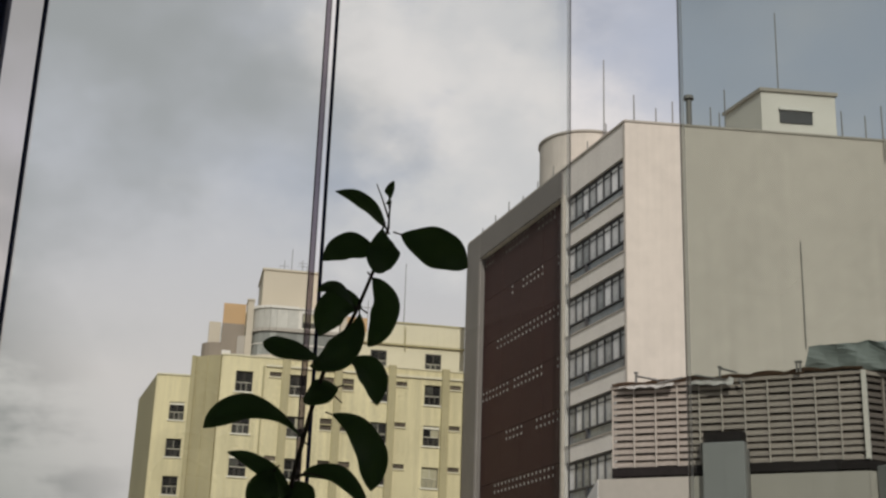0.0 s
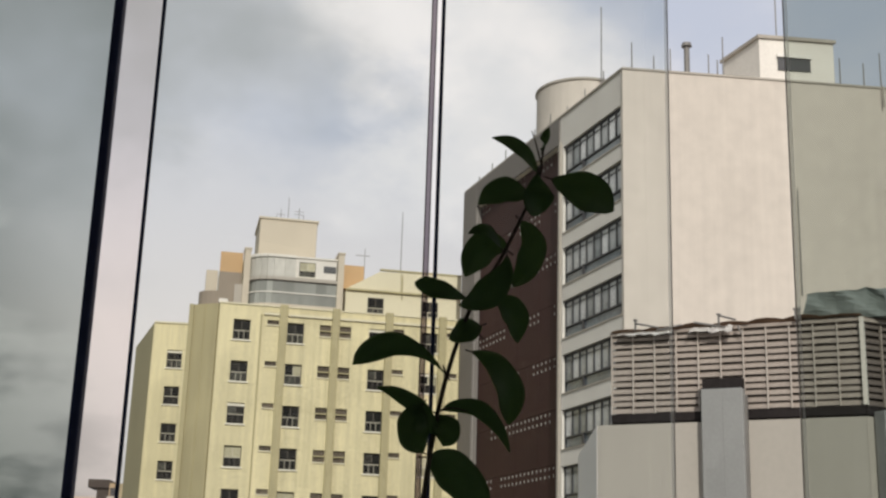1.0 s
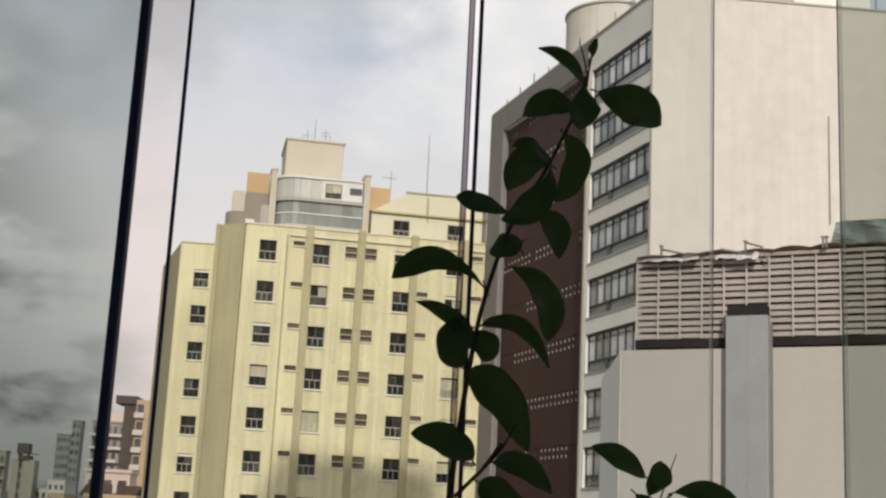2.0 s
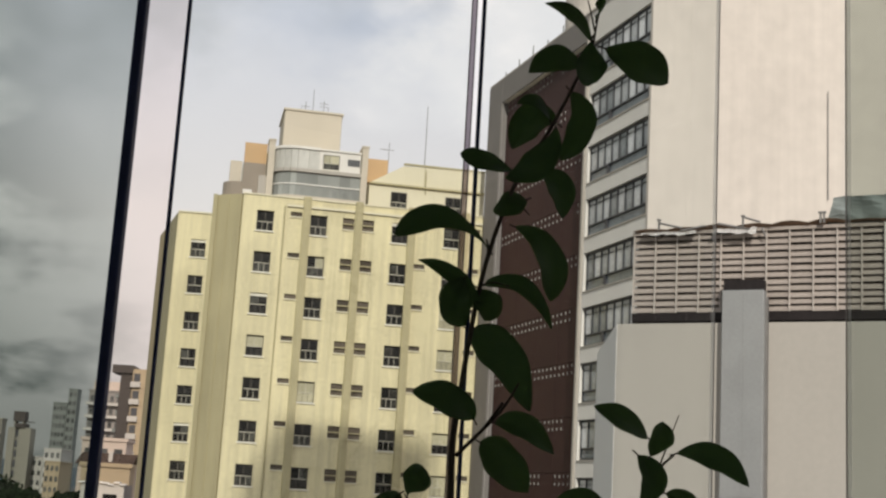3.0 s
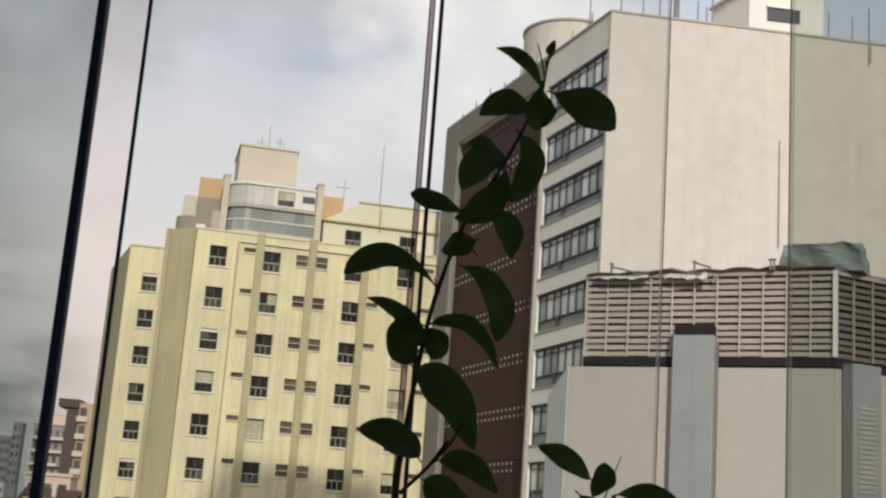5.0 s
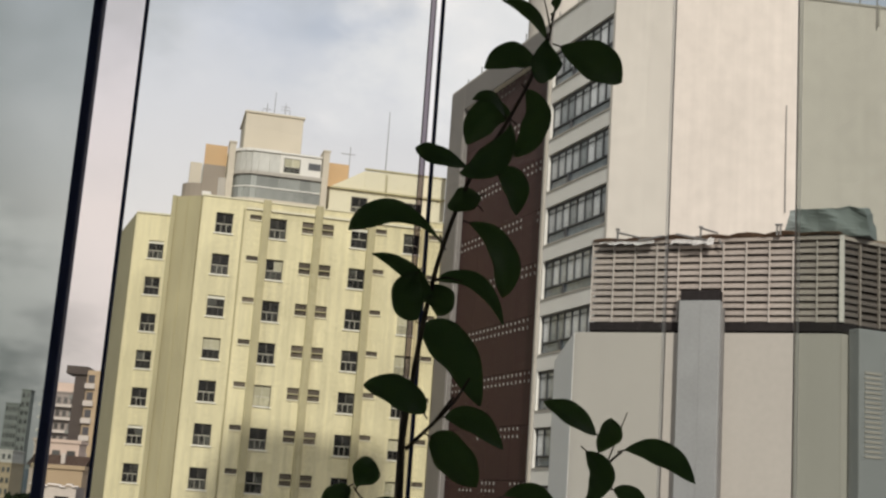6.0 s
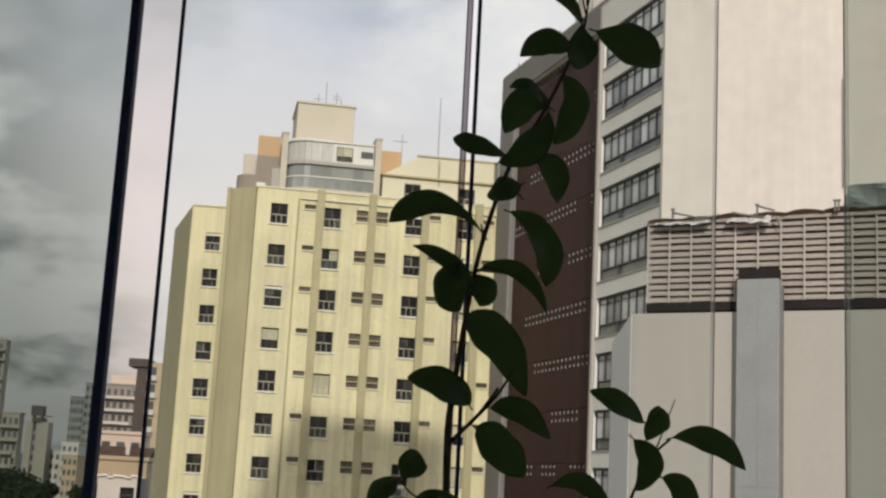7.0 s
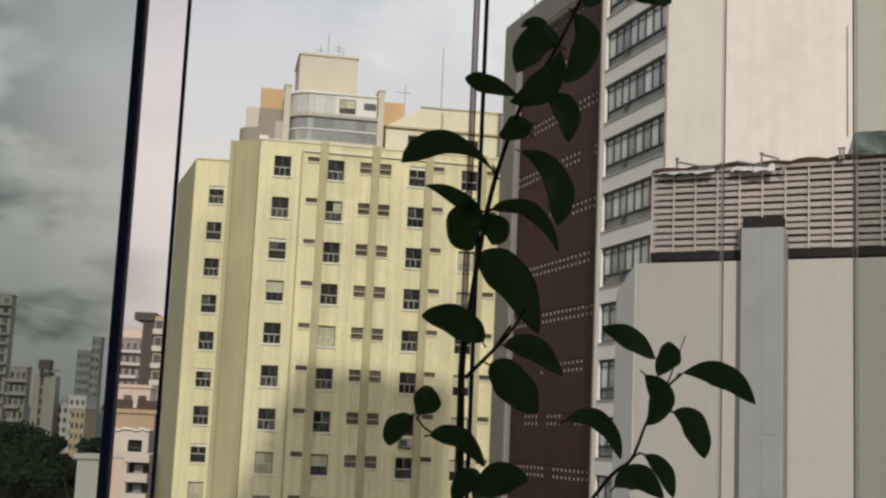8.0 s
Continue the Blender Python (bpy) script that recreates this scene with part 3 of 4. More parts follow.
    wrows = [E + 19.45 - step * k for k in range(12)]
    part("wing_wall", pierced(5.7, 0, wtop, [(1.2, 2.4, z - 1.45, z) for z in wrows], 0.35), YELLOW, house, m=wing)
    part("wing_core", prism([(-15.5, 103.38), (-10.1, 103.6), (-10.1, 116), (-18.5, 116), (-18.4, 114)], 0, wtop - 0.3), DARK, house)
    # The wing's turned side has its shade painted in too.
    part("wing_side_wall", boxes((0, 11.4, 0, 0.3, 0, wtop)), YELLOW_SHADED, house, m=along(wl, (wc[0] - 0.02, wc[1])))
    part("wing_coping", boxes((0, 5.7, -0.1, 0.5, wtop, wtop + 0.12)), YELLOW_PALE, house, m=wing)
    for z in wrows:
        sash_window(house, wing @ Matrix.Translation((1.2, 0.02, z - 1.45)), rnd.random() < 0.12, rnd.random() + 0.15)


yellow_building()


def air_conditioner(m):
    ob = thing("air_conditioner", "weathered grey air conditioner under an apartment window", "air conditioner", m)
    part("case", boxes((0, 0.9, -0.38, 0, 0, 0.55), bevel=0.02), DUCT, ob)
    part("grille", boxes((0.08, 0.6, -0.395, -0.38, 0.06, 0.48)), SLATE, ob)
    for x in (0.1, 0.74):
        part("bracket", boxes((x, x + 0.05, -0.36, 0.0, -0.06, 0.0)), STEEL, ob)


air_conditioner(along((-9.16, 89.0), (8.75, 91.42)) @ Matrix.Translation((10.75, -0.01, E + 19.25 - 2.946 * 6 - 1.45 - 0.75)))


# ---- slab with a blank end wall, ribbon windows and a brown screen ----
def slab_building():
    slab = thing("office_slab", "tall cream slab with blank end wall, ribbon windows and brown screen", "building")
    corner, far, right = (14.77, 66.9), (8.1, 91.0), (31.5, 67.5)
    side, end = along(far, corner), along(corner, right)
    length, top = 25.005, E + 30.02
    rows = [E + 27.85 - 3.285 * k for k in range(13)]
    rows = [z for z in rows if z - 2.2 > 0.5]
    w0, w1 = 17.1, 24.82
    screen0, screen1 = 2.6, 16.6
    holes = [(w0, w1, z - 2.2, z + 0.1) for z in rows] + [(screen0, screen1, 0.5, E + 28.2)]
    part("side_wall", pierced(length, 0, top, holes, 0.45), SPANDREL, slab, m=side)
    part("end_wall", boxes((0.0, 16.72, 0.0, 0.4, 0, top)), CREAM, slab, m=end)
    part("end_coping", boxes((-0.05, 16.8, -0.06, 0.5, top, top + 0.12)), CONCRETE, slab, m=end)
    part("side_coping", boxes((0, length - 0.05, -0.08, 0.5, top, top + 0.12)), CONCRETE, slab, m=side)
    inner = [side @ Vector((24.75, 0.75, 0)), end @ Vector((16.7, 0.45, 0)), Vector((31.2, 91.5, 0)), side @ Vector((0.1, 0.75, 0))]
    part("core", prism([(v.x, v.y) for v in inner], 0, top - 0.6), CONCRETE, slab)
    part("corner_pier", boxes((length - 0.25, length, -0.03, 0.0, 0, top)), CREAM, slab, m=side)
    part("fin", boxes((16.70, 16.92, -0.16, 0.0, 0, E + 28.3)), CONCRETE, slab, "pale vertical fin", m=side)
    part("end_frame", boxes((0, 2.55, -0.12, 0.0, 0, top - 0.05)), EDGE, slab, "grey concrete edge frame", m=side)
    part("screen_reveal", boxes((2.605, 2.66, 0.0, 0.29, 0.5, E + 28.19)), EDGE, slab, "grey concrete edge frame", m=side)
    part("fascia", boxes((2.55, 16.66, -0.10, 0.0, E + 28.25, top - 0.05)), EDGE, slab, "grey concrete fascia", m=side)
    # ribbon windows
    rail = boxes((0, 7.3, 0.15, 0.3, 0, 0.07), (0, 7.3, 0.13, 0.3, 1.88, 2.0), (0, 0.1, 0.15, 0.3, 0.1, 1.9), (7.2, 7.3, 0.15, 0.3, 0.1, 1.9), (0.1, 7.2, 0.12, 0.3, 0.54, 0.62),
                 *[(x, x + 0.055, 0.13, 0.28, 0.62, 1.9) for x in (0.95, 1.85, 2.7, 3.6, 4.5, 5.4, 6.3)], (2.3, 2.5, 0.08, 0.3, 0.1, 0.62), (6.9, 7.1, 0.08, 0.3, 0.1, 0.62), (0.1, 7.2, 0.15, 0.2, 1.64, 1.67))
    rail_me = bpy.data.meshes.new("window_frame")
    rail.to_mesh(rail_me), rail.free()
    pane_me, low_me, sill_me = (bpy.data.meshes.new(k) for k in ("pane", "lower_pane", "sill"))
    for me, bm in ((pane_me, boxes((0, 0.83, 0.2, 0.23, 0.62, 1.9))), (low_me, boxes((0.1, 7.2, 0.22, 0.25, 0.1, 0.52))), (sill_me, boxes((0.0, 7.3, -0.07, 0.14, -0.08, 0.0)))):
        bm.to_mesh(me), bm.free()
    for z in rows:
        win = piece("window", rail_me, SLATE, slab, m=side @ Matrix.Translation((w0, 0.02, z - 2.2)) @ Matrix.Diagonal((7.7 / 7.3, 1, 1.15, 1)))
        for x in (0.1, 1.03, 1.92, 2.78, 3.68, 4.58, 5.48, 6.38):
            piece("pane", pane_me, PANE_SKY, win, m=Matrix.Translation((x, 0, 0)))
        piece("lower_pane", low_me, PANE_LOW, win)
        piece("sill", sill_me, CONCRETE, win)
    # brown screen: one panel a storey, double rows of blocks painted as lit openings
    for k in range(14):
        z1 = E + 28.2 - 3.285 * k
        z0 = max(z1 - 3.255, 0.5)
        if z0 >= z1:
            break
        pnl = part("screen_panel", boxes((screen0, screen1, 0.30, 0.5, z0, z1), *[(screen0 + x, screen0 + x + 0.03, 0.285, 0.31, z0, z1) for x in (3.4, 6.9, 10.4)]), BROWN, slab, m=side)
        if k < 11:
            dots = bmesh.new()
            n0 = (0, 9, 4, 0, 6, 2)[k % 6]
            for j in range(n0 - n0 // 6, 22):
                for r in (0, 1):
                    x, z = screen0 + 0.35 + j * 0.62, z1 - 0.16 - 0.46 * r
                    if z0 < z - 0.2 and z + 0.1 < z1 and noise.noise(Vector((j * 0.31, k * 1.7, 0.4))) > -0.28:
                        box(dots, x, x + 0.08, 0.26, 0.31, z - 0.10, z + 0.07)
            stuff = part("lit_hole_blocks", dots, DOT, pnl, "double row of small pale blocks painted as lit openings")
            stuff["kind"] = "stuff"
    # roof: rounded water tank, lift house, chimney, rods
    drum = bmesh.new()
    bmesh.ops.create_cone(drum, cap_ends=True, segments=40, radius1=3.0, radius2=3.0, depth=4.2)
    part("water_tank", drum, CREAM, slab, "rounded rendered water tank", Matrix.Translation((14.7, 79.4, top + 1.3)), smooth=False)
    lid = bmesh.new()
    bmesh.ops.create_cone(lid, cap_ends=True, segments=40, radius1=3.1, radius2=3.1, depth=0.14)
    part("tank_rim", lid, CONCRETE, slab, m=Matrix.Translation((14.7, 79.4, top + 3.46)))
    part("tank_block", boxes((14.6, 20, 76.6, 82, top - 0.5, top + 3.3)), CREAM, slab)
    part("lift_house", prism([(24.5, 72.0), (29.3, 72.15), (28.4, 76.2), (23.4, 75.9)], top - 0.6, E + 34.95), SPANDREL, slab)
    part("lift_house_roof", prism([(24.4, 71.85), (29.45, 72.0), (28.5, 76.4), (23.2, 76.05)], E + 34.95, E + 35.17), CONCRETE, slab)
    lw = part("lift_house_window", boxes((0, 2.1, -0.05, 0.02, 0, 1.0)), SLATE, slab, m=along((25.65, 72.0), (29.3, 72.15), E + 32.9))
    part("window_head", boxes((-0.06, 2.16, -0.16, -0.05, 0.84, 1.04)), SHED_LIFTED, lw)
    ch = tube(bmesh.new(), [(0, 0, 0), (0, 0, 3.5)], 0.17, 0.17, 10)
    chim = part("chimney", ch, STEEL, slab, "rusty steel flue", Matrix.Translation((19.35, 70, top - 0.3)))
    part("flue_cap", tube(bmesh.new(), [(0, 0, 3.4), (0, 0, 3.62)], 0.32, 0.28, 10), STEEL, chim)
    part("flue_base", boxes((18.9, 21.4, 69.4, 70.8, top - 0.2, top + 1.0)), SLATE, slab)
    for q, y, h in ((0.2021, 76.0, 8.4), (0.2285, 69, 2.7), (0.2475, 70, 2.4), (0.262, 70, 2.9), (0.2953, 70, 2.7), (0.308, 70, 3.9), (0.356, 74, 11.6), (0.411, 69, 2.5), (0.432, 69, 2.3), (0.447, 69, 3.0), (0.303, 69, 1.9)):
        part("lightning_rod", rod(q * y, y, top - 0.6, top + h, 0.05), STEEL, slab)
    for k in range(9):
        p = side @ Vector((2.0 + 2.5 * k, 0.3, 0))
        part("railing_post", rod(p.x, p.y, top, top + 0.75 + 0.2 * (k % 3), 0.05), STEEL, slab)
    part("downpipe_stain", rod(0.448 * 67.3, 67.2, E + 28.8, top + 0.1, 0.06), CONCRETE, slab)
    part("cable", rod(0.3690 * 67.1, 67.15, E + 17.3, E + 23.5, 0.03), STEEL, slab)


slab_building()


# ---- low building with louvred plant room ----
def plant_room():
    hut = thing("plant_room_building", "off-white rendered building with louvred rooftop plant room", "building")
    a, b = (7.95, 40.0), (14.95, 35.85)
    face = along(a, b)
    wall_top = E + 5.76
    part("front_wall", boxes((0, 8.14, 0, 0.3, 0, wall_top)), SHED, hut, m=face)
    # Side wall colour is lifted to make up for missing sun.
    part("side_wall", boxes((0, 8.04, 0, 0.3, 0, wall_top)), SHED_LIFTED, hut, m=along((8.8, 48.0), (a[0] - 0.02, a[1])))
    c = face @ Vector((8.14, 0, 0))
    wing = along((c.x, c.y), (c.x + 6.0, c.y + 1.9))
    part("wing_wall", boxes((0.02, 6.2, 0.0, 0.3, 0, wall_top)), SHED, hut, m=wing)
    core = [face @ Vector((0.5, 0.6, 0)), face @ Vector((8.0, 0.6, 0)), wing @ Vector((6.2, 0.6, 0)), Vector((21.5, 47.5, 0)), Vector((9.2, 47.5, 0))]
    part("core", prism([(v.x, v.y) for v in core], 0, E + 6.1), DARK, hut)
    # louvre fields
    z0, z1 = E + 6.12, E + 8.62

    def field(frame_m, length, bays, slat_paint=LOUVRE, post_paint=LOUVRE_POST):
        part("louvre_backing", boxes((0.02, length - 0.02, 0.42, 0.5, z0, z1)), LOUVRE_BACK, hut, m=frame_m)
        wdt = length / bays
        count = 12
        pitch = (z1 - z0) / count
        bl = bmesh.new()
        vs = [bl.verts.new(p) for p in ((0, 0.0, 0.0), (wdt, 0.0, 0.0), (wdt, 0.16, 0.10), (0, 0.16, 0.10), (0, 0.0, 0.10), (wdt, 0.0, 0.10), (wdt, 0.16, 0.20), (0, 0.16, 0.20))]
        for q in ((0, 3, 2, 1), (4, 5, 6, 7), (0, 1, 5, 4), (1, 2, 6, 5), (2, 3, 7, 6), (3, 0, 4, 7)):
            bl.faces.new([vs[i] for i in q])
        me = bpy.data.meshes.new("slat")
        bl.to_mesh(me), bl.free()
        for i in range(bays):
            for k in range(count):
                sag = 0.012 * math.sin(i * 3.7 + k * 1.9)
                piece("slat", me, slat_paint, hut, m=frame_m @ Matrix.Translation((i * wdt, 0.1, z0 + 0.02 + k * pitch + sag)))
        for i in range(bays + 1):
            part("post", boxes((i * wdt - 0.02, i * wdt + 0.02, 0.05, 0.14, z0, z1)), post_paint, hut, m=frame_m)
        part("top_rail", boxes((-0.05, length + 0.05, 0.02, 0.5, z1, z1 + 0.1)), LOUVRE, hut, m=frame_m)
        # Near-black strip stands in for the shadow under the louvres.
        part("gap_shadow_strip", boxes((-0.02, length + 0.02, 0.05, 0.5, E + 5.85, z0 - 0.01)), DARK, hut, m=frame_m)

    lf = face @ Matrix.Translation((0.42, 0.12, 0))
    field(lf, 7.7, 11)
    e = lf @ Vector((7.7, 0, 0))
    # Slats and posts here take darker paints to imitate shade.
    field(along((e.x + 0.08, e.y + 0.05), (e.x + 6.0, e.y + 2.2)), 5.2, 7, LOUVRE_SHADED, LOUVRE)
    part("corner_post", boxes((7.66, 7.78, -0.03, 0.2, z0, z1 + 0.1)), PALE, hut, m=lf)
    # sheet roof with curled, patched edge
    rnd = random.Random(9)
    for i in range(7):
        x0, x1 = i * 1.1, i * 1.1 + 1.12
        bm = bmesh.new()
        lift = [rnd.uniform(0.0, 0.12) for _ in range(3)]
        g = [[bm.verts.new((x0 + (x1 - x0) * s / 4, -0.12 + 1.2 * r + rnd.uniform(-0.03, 0.03), z1 + 0.12 + lift[r] * math.sin(math.pi * s / 4) + 0.035 * i * 0.3 + 0.03 * r)) for s in range(5)] for r in range(3)]
        for r in range(2):
            for s in range(4):
                bm.faces.new((g[r][s], g[r][s + 1], g[r + 1][s + 1], g[r + 1][s]))
        bmesh.ops.solidify(bm, geom=bm.faces[:], thickness=0.04)
        part("roof_sheet", bm, RUST, hut, m=lf)
    # bent zinc flashing hung over the top rail, loose struts, and the roof deck
    for x0, x1, lo, hi in ((0.30, 1.20, -0.05, 0.07), (1.20, 2.05, -0.08, 0.05), (2.6, 3.3, -0.10, 0.07), (3.3, 3.95, -0.13, 0.09)):
        bm = bmesh.new()
        g = [[bm.verts.new((x0 + (x1 - x0) * q / 5, y + rnd.uniform(-0.03, 0.03), z1 + z + rnd.uniform(-0.045, 0.045))) for q in range(6)] for y, z in ((-0.26, lo), (-0.16, (lo + hi) / 2), (-0.06, hi), (0.2, hi + 0.05))]
        for a, b in zip(g, g[1:]):
            for q in range(5):
                bm.faces.new((a[q], a[q + 1], b[q + 1], b[q]))
        bmesh.ops.solidify(bm, geom=bm.faces[:], thickness=0.01)
        part("flashing", bm, SHINY, hut, "bent bright zinc flashing", m=lf)
    for xa, za, xb, zb in ((0.85, 0.34, 1.6, 0.16), (1.55, 0.06, 2.35, 0.2), (2.75, 0.24, 3.75, 0.02), (3.5, 0.42, 4.05, 0.24), (4.1, 0.05, 4.2, -0.2)):
        part("roof_strut", tube(bmesh.new(), [(xa, -0.14, z1 + za), (xb, -0.1, z1 + zb)], 0.035, 0.03, 6), STEEL, hut, m=lf)
    for x in (0.85, 3.52, 5.85, 5.95):
        part("roof_bracket", boxes((x - 0.025, x + 0.025, -0.16, -0.08, z1 + 0.12, z1 + 0.46), (x - 0.06, x + 0.06, -0.17, -0.07, z1 + 0.42, z1 + 0.47)), STEEL, hut, m=lf)
    w2 = along((e.x + 0.08, e.y + 0.05), (e.x + 6.0, e.y + 2.2))
    deck = [lf @ Vector((0.0, 0.55, 0)), lf @ Vector((7.72, 0.3, 0)), w2 @ Vector((5.2, -0.35, 0)), Vector((21.0, 47.0, 0)), Vector((10.9, 47.0, 0))]
    part("roof_deck", prism([(v.x, v.y) for v in deck], z1 + 0.1, z1 + 0.17), RUST, hut)
    # ducts against the wall
    d = face @ Matrix.Translation((3.42, -0.36, 0))
    duct = part("duct", boxes((0, 1.27, 0, 0.355, 0, E + 6.70), bevel=0.02), DUCT, hut, "grey sheet-metal duct", d)
    part("duct_seam", boxes((0.66, 0.69, -0.012, 0.0, 0.5, E + 6.6)), DUCT, duct)
    for k in range(2):
        part("duct_joint", boxes((-0.015, 1.285, -0.01, 0.35, E + 0.55 - 3.4 * k, E + 0.58 - 3.4 * k)), DUCT, duct)
    part("duct_mouth", boxes((0.04, 1.23, 0.03, 0.45, E + 6.71, E + 7.02)), DARK, duct)
    # Dark strip paints the shadow line at the duct's right side.
    part("duct_side_shade", boxes((1.27, 1.34, 0.2, 0.355, 0, E + 6.5)), STEEL, duct)
    d2 = wing @ Matrix.Translation((0.25, -0.5, 0))
    duct2 = part("duct", boxes((0, 1.05, 0, 0.45, 0, E + 5.9), bevel=0.02), DUCT, hut, "grey sheet-metal duct", d2)
    for k in range(18):
        part("duct_slat", boxes((0.2, 0.8, -0.03, 0.0, E + 4.6 - 0.14 * k, E + 4.66 - 0.14 * k)), CONCRETE, duct2)
    for k in range(9):
        part("duct_slat", boxes((0.14, 0.56, -0.006, 0.0, E + 4.3 - 0.09 * k, E + 4.33 - 0.09 * k)), DUCT, duct)
    # tarpaulin heap on the roof
    bm = bmesh.new()
    bmesh.ops.create_cube(bm, size=1.0)
    bmesh.ops.subdivide_edges(bm, edges=bm.edges[:], cuts=7, use_grid_fill=True)
    for v in bm.verts:
        v.co = Vector((v.co.x * 2.5, v.co.y * 1.7, (v.co.z + 0.5) * 0.86))
        nz = noise.noise(v.co * 2.1 + Vector((3, 1, 7)))
        v.co.x *= 1.0 - 0.10 * (v.co.z / 0.8)
        crease = abs(math.sin(2.6 * v.co.x + 3.4 * v.co.z + 1.0)) ** 0.5
        v.co += Vector((0.10 * nz, 0.10 * nz + (0.16 * crease if v.co.y < -0.5 else 0.0), 0.16 * nz * (v.co.z > 0.1)))
    tarp = part("tarpaulin", bm, TARP, None, m=lf @ Matrix.Translation((7.25, 1.1, z1 + 0.16)), smooth=False)
    tagged(tarp, "crumpled grey-green tarpaulin over plant on the louvred roof", "tarpaulin")


plant_room()


# ---- the city beyond ----
def city_block(name, label, x0, x1, y, depth, top, material, storeys, bays, band=None, first=0.9):
    """A far block with its windows, and balcony bands where it has them."""
    ob = thing(name, label, "building", Matrix.Translation((x0, y, 0)), group="buildings of the far city")
    w = x1 - x0
    part("wall", boxes((0, w, 0, depth, 0, top)), material, ob)
    part("roof", boxes((-0.2, w + 0.2, -0.2, depth, top, top + 0.4)), material, ob)
    st = 3.0
    bw = w / bays
    pane = boxes((bw * 0.22, bw * 0.78, -0.06, 0.02, 0, 1.5))
    me = bpy.data.meshes.new("window")
    pane.to_mesh(me), pane.free()
    for k in range(storeys):
        z = top - first - 1.5 - st * k
        for i in range(bays):
            piece("window", me, PANE_HAZED, ob, m=Matrix.Translation((i * bw, 0, z)))
        if band:
            part("balcony", boxes((-0.4, w + 0.4 - 1.2 * ((k * 5) % 3 == 1), -1.3, 0, z - 0.85, z - 0.25)), band, ob)
    return ob


banded = city_block("apartment_block", "warm grey apartment block with white balcony bands", -63.9, -56.2, 310, 8, E + 20.4, CITY_F, 9, 5, CITY_A)
part("rooftop_box", boxes((0.5, 6.5, 2, 7, E + 20.4, E + 23.0)), CITY_PINK, banded)
mast = thing("dark_tower_block", "dark brown tower block with an overhanging top and pale balconies", "building", group="buildings of the far city")
part("wall", boxes((-42.3, -40.1, 230, 236, 0, E + 18.6)), CITY_D, mast)
part("side_wall", boxes((-40.1, -37.5, 229.4, 236, 0, E + 19.4)), CITY_C, mast)
part("roof", boxes((-43.8, -40.1, 229.5, 236, E + 18.6, E + 20.0)), CITY_D, mast)
for k in range(10):
    part("balcony", boxes((-40.3, -38.6, 228.7, 229.4, E + 16.2 - 3 * k, E + 17.1 - 3 * k)), CITY_A, mast)
    # Thin dark plates imitate shaded recesses over the balconies.
    part("balcony_recess_shade", boxes((-39.9, -38.8, 229.36, 229.42, E + 17.2 - 3 * k, E + 18.6 - 3 * k)), SLATE, mast)
    part("side_balcony", boxes((-42.9 + 0.3 * (k % 2), -42.3, 229.8, 232, E + 14.2 - 3 * k, E + 14.9 - 3 * k)), CITY_B, mast)
city_block("tower_block", "grey apartment tower with a grid of small windows", -105.6, -101.0, 455, 8, E + 25.0, CITY_B, 12, 4)
city_block("tower_block", "taller grey apartment tower with small windows", -101.0, -98.0, 456, 6, E + 30.0, CITY_B, 12, 2)
grey = thing("office_block", "beige block with dark stair recess and rooftop box", "building", Matrix.Translation((-105.4, 400, 0)), group="buildings of the far city")
part("wall", boxes((0, 2.1, 0, 6, 0, E + 14.0), (3.2, 6.8, 0, 6, 0, E + 14.0), (2.1, 3.2, 0.8, 6, 0, E + 14.0)), CITY_E, grey)
part("roof", boxes((1.9, 5.0, -0.6, 5, E + 14.0, E + 15.3)), CITY_D, grey)
part("rooftop_box", boxes((0.9, 4.4, 1, 5, E + 15.9, E + 18.9)), CITY_D, grey)
part("rooftop_box_legs", boxes((1.2, 1.6, 1.2, 4.8, E + 14.0, E + 15.9), (3.6, 4.0, 1.2, 4.8, E + 15.3, E + 15.9)), CITY_E, grey)
part("rooftop_arm", boxes((5.0, 7.6, 0.5, 0.8, E + 15.6, E + 15.9)), CITY_D, grey)
for k in range(7):
    part("stair_opening", boxes((2.15, 3.15, 0.7, 0.79, E + 11.2 - 3 * k, E + 13.2 - 3 * k)), SLATE, grey)
city_block("tower_block", "tall grey-beige tower block with level bands", -126.0, -114.0, 400, 5, E + 38.0, CITY_E, 14, 4, CITY_B)
city_block("apartment_block", "weathered beige apartment block with balconies", -84.5, -80.6, 300, 4, E + 12.0, CITY_E, 6, 3, CITY_E)
city_block("low_house", "white low wall-like house beside the trees", -24.75, -22.9, 110, 4, E - 2.9, CITY_A, 1, 1, None, 4.0)
city_block("apartment_block", "small pale block among distant towers", -94.0, -89.0, 400, 16, E + 8.0, CITY_A, 5, 3)
city_block("apartment_block", "small pale block among distant towers", -101.5, -96.5, 410, 16, E + 5.5, CITY_A, 5, 3)
city_block("apartment_block", "small pale block among distant towers", -88.6, -84.5, 380, 16, E + 4.0, CITY_C, 4, 3)
city_block("low_house", "sand-coloured low house with plain walls", -27.2, -22.4, 132, 3, E + 1.25, CITY_C, 1, 1, None, 5.0)
city_block("low_house", "pinkish plain block with small dark windows", -33.2, -27.9, 160, 5, E + 4.6, CITY_PINK, 4, 3)


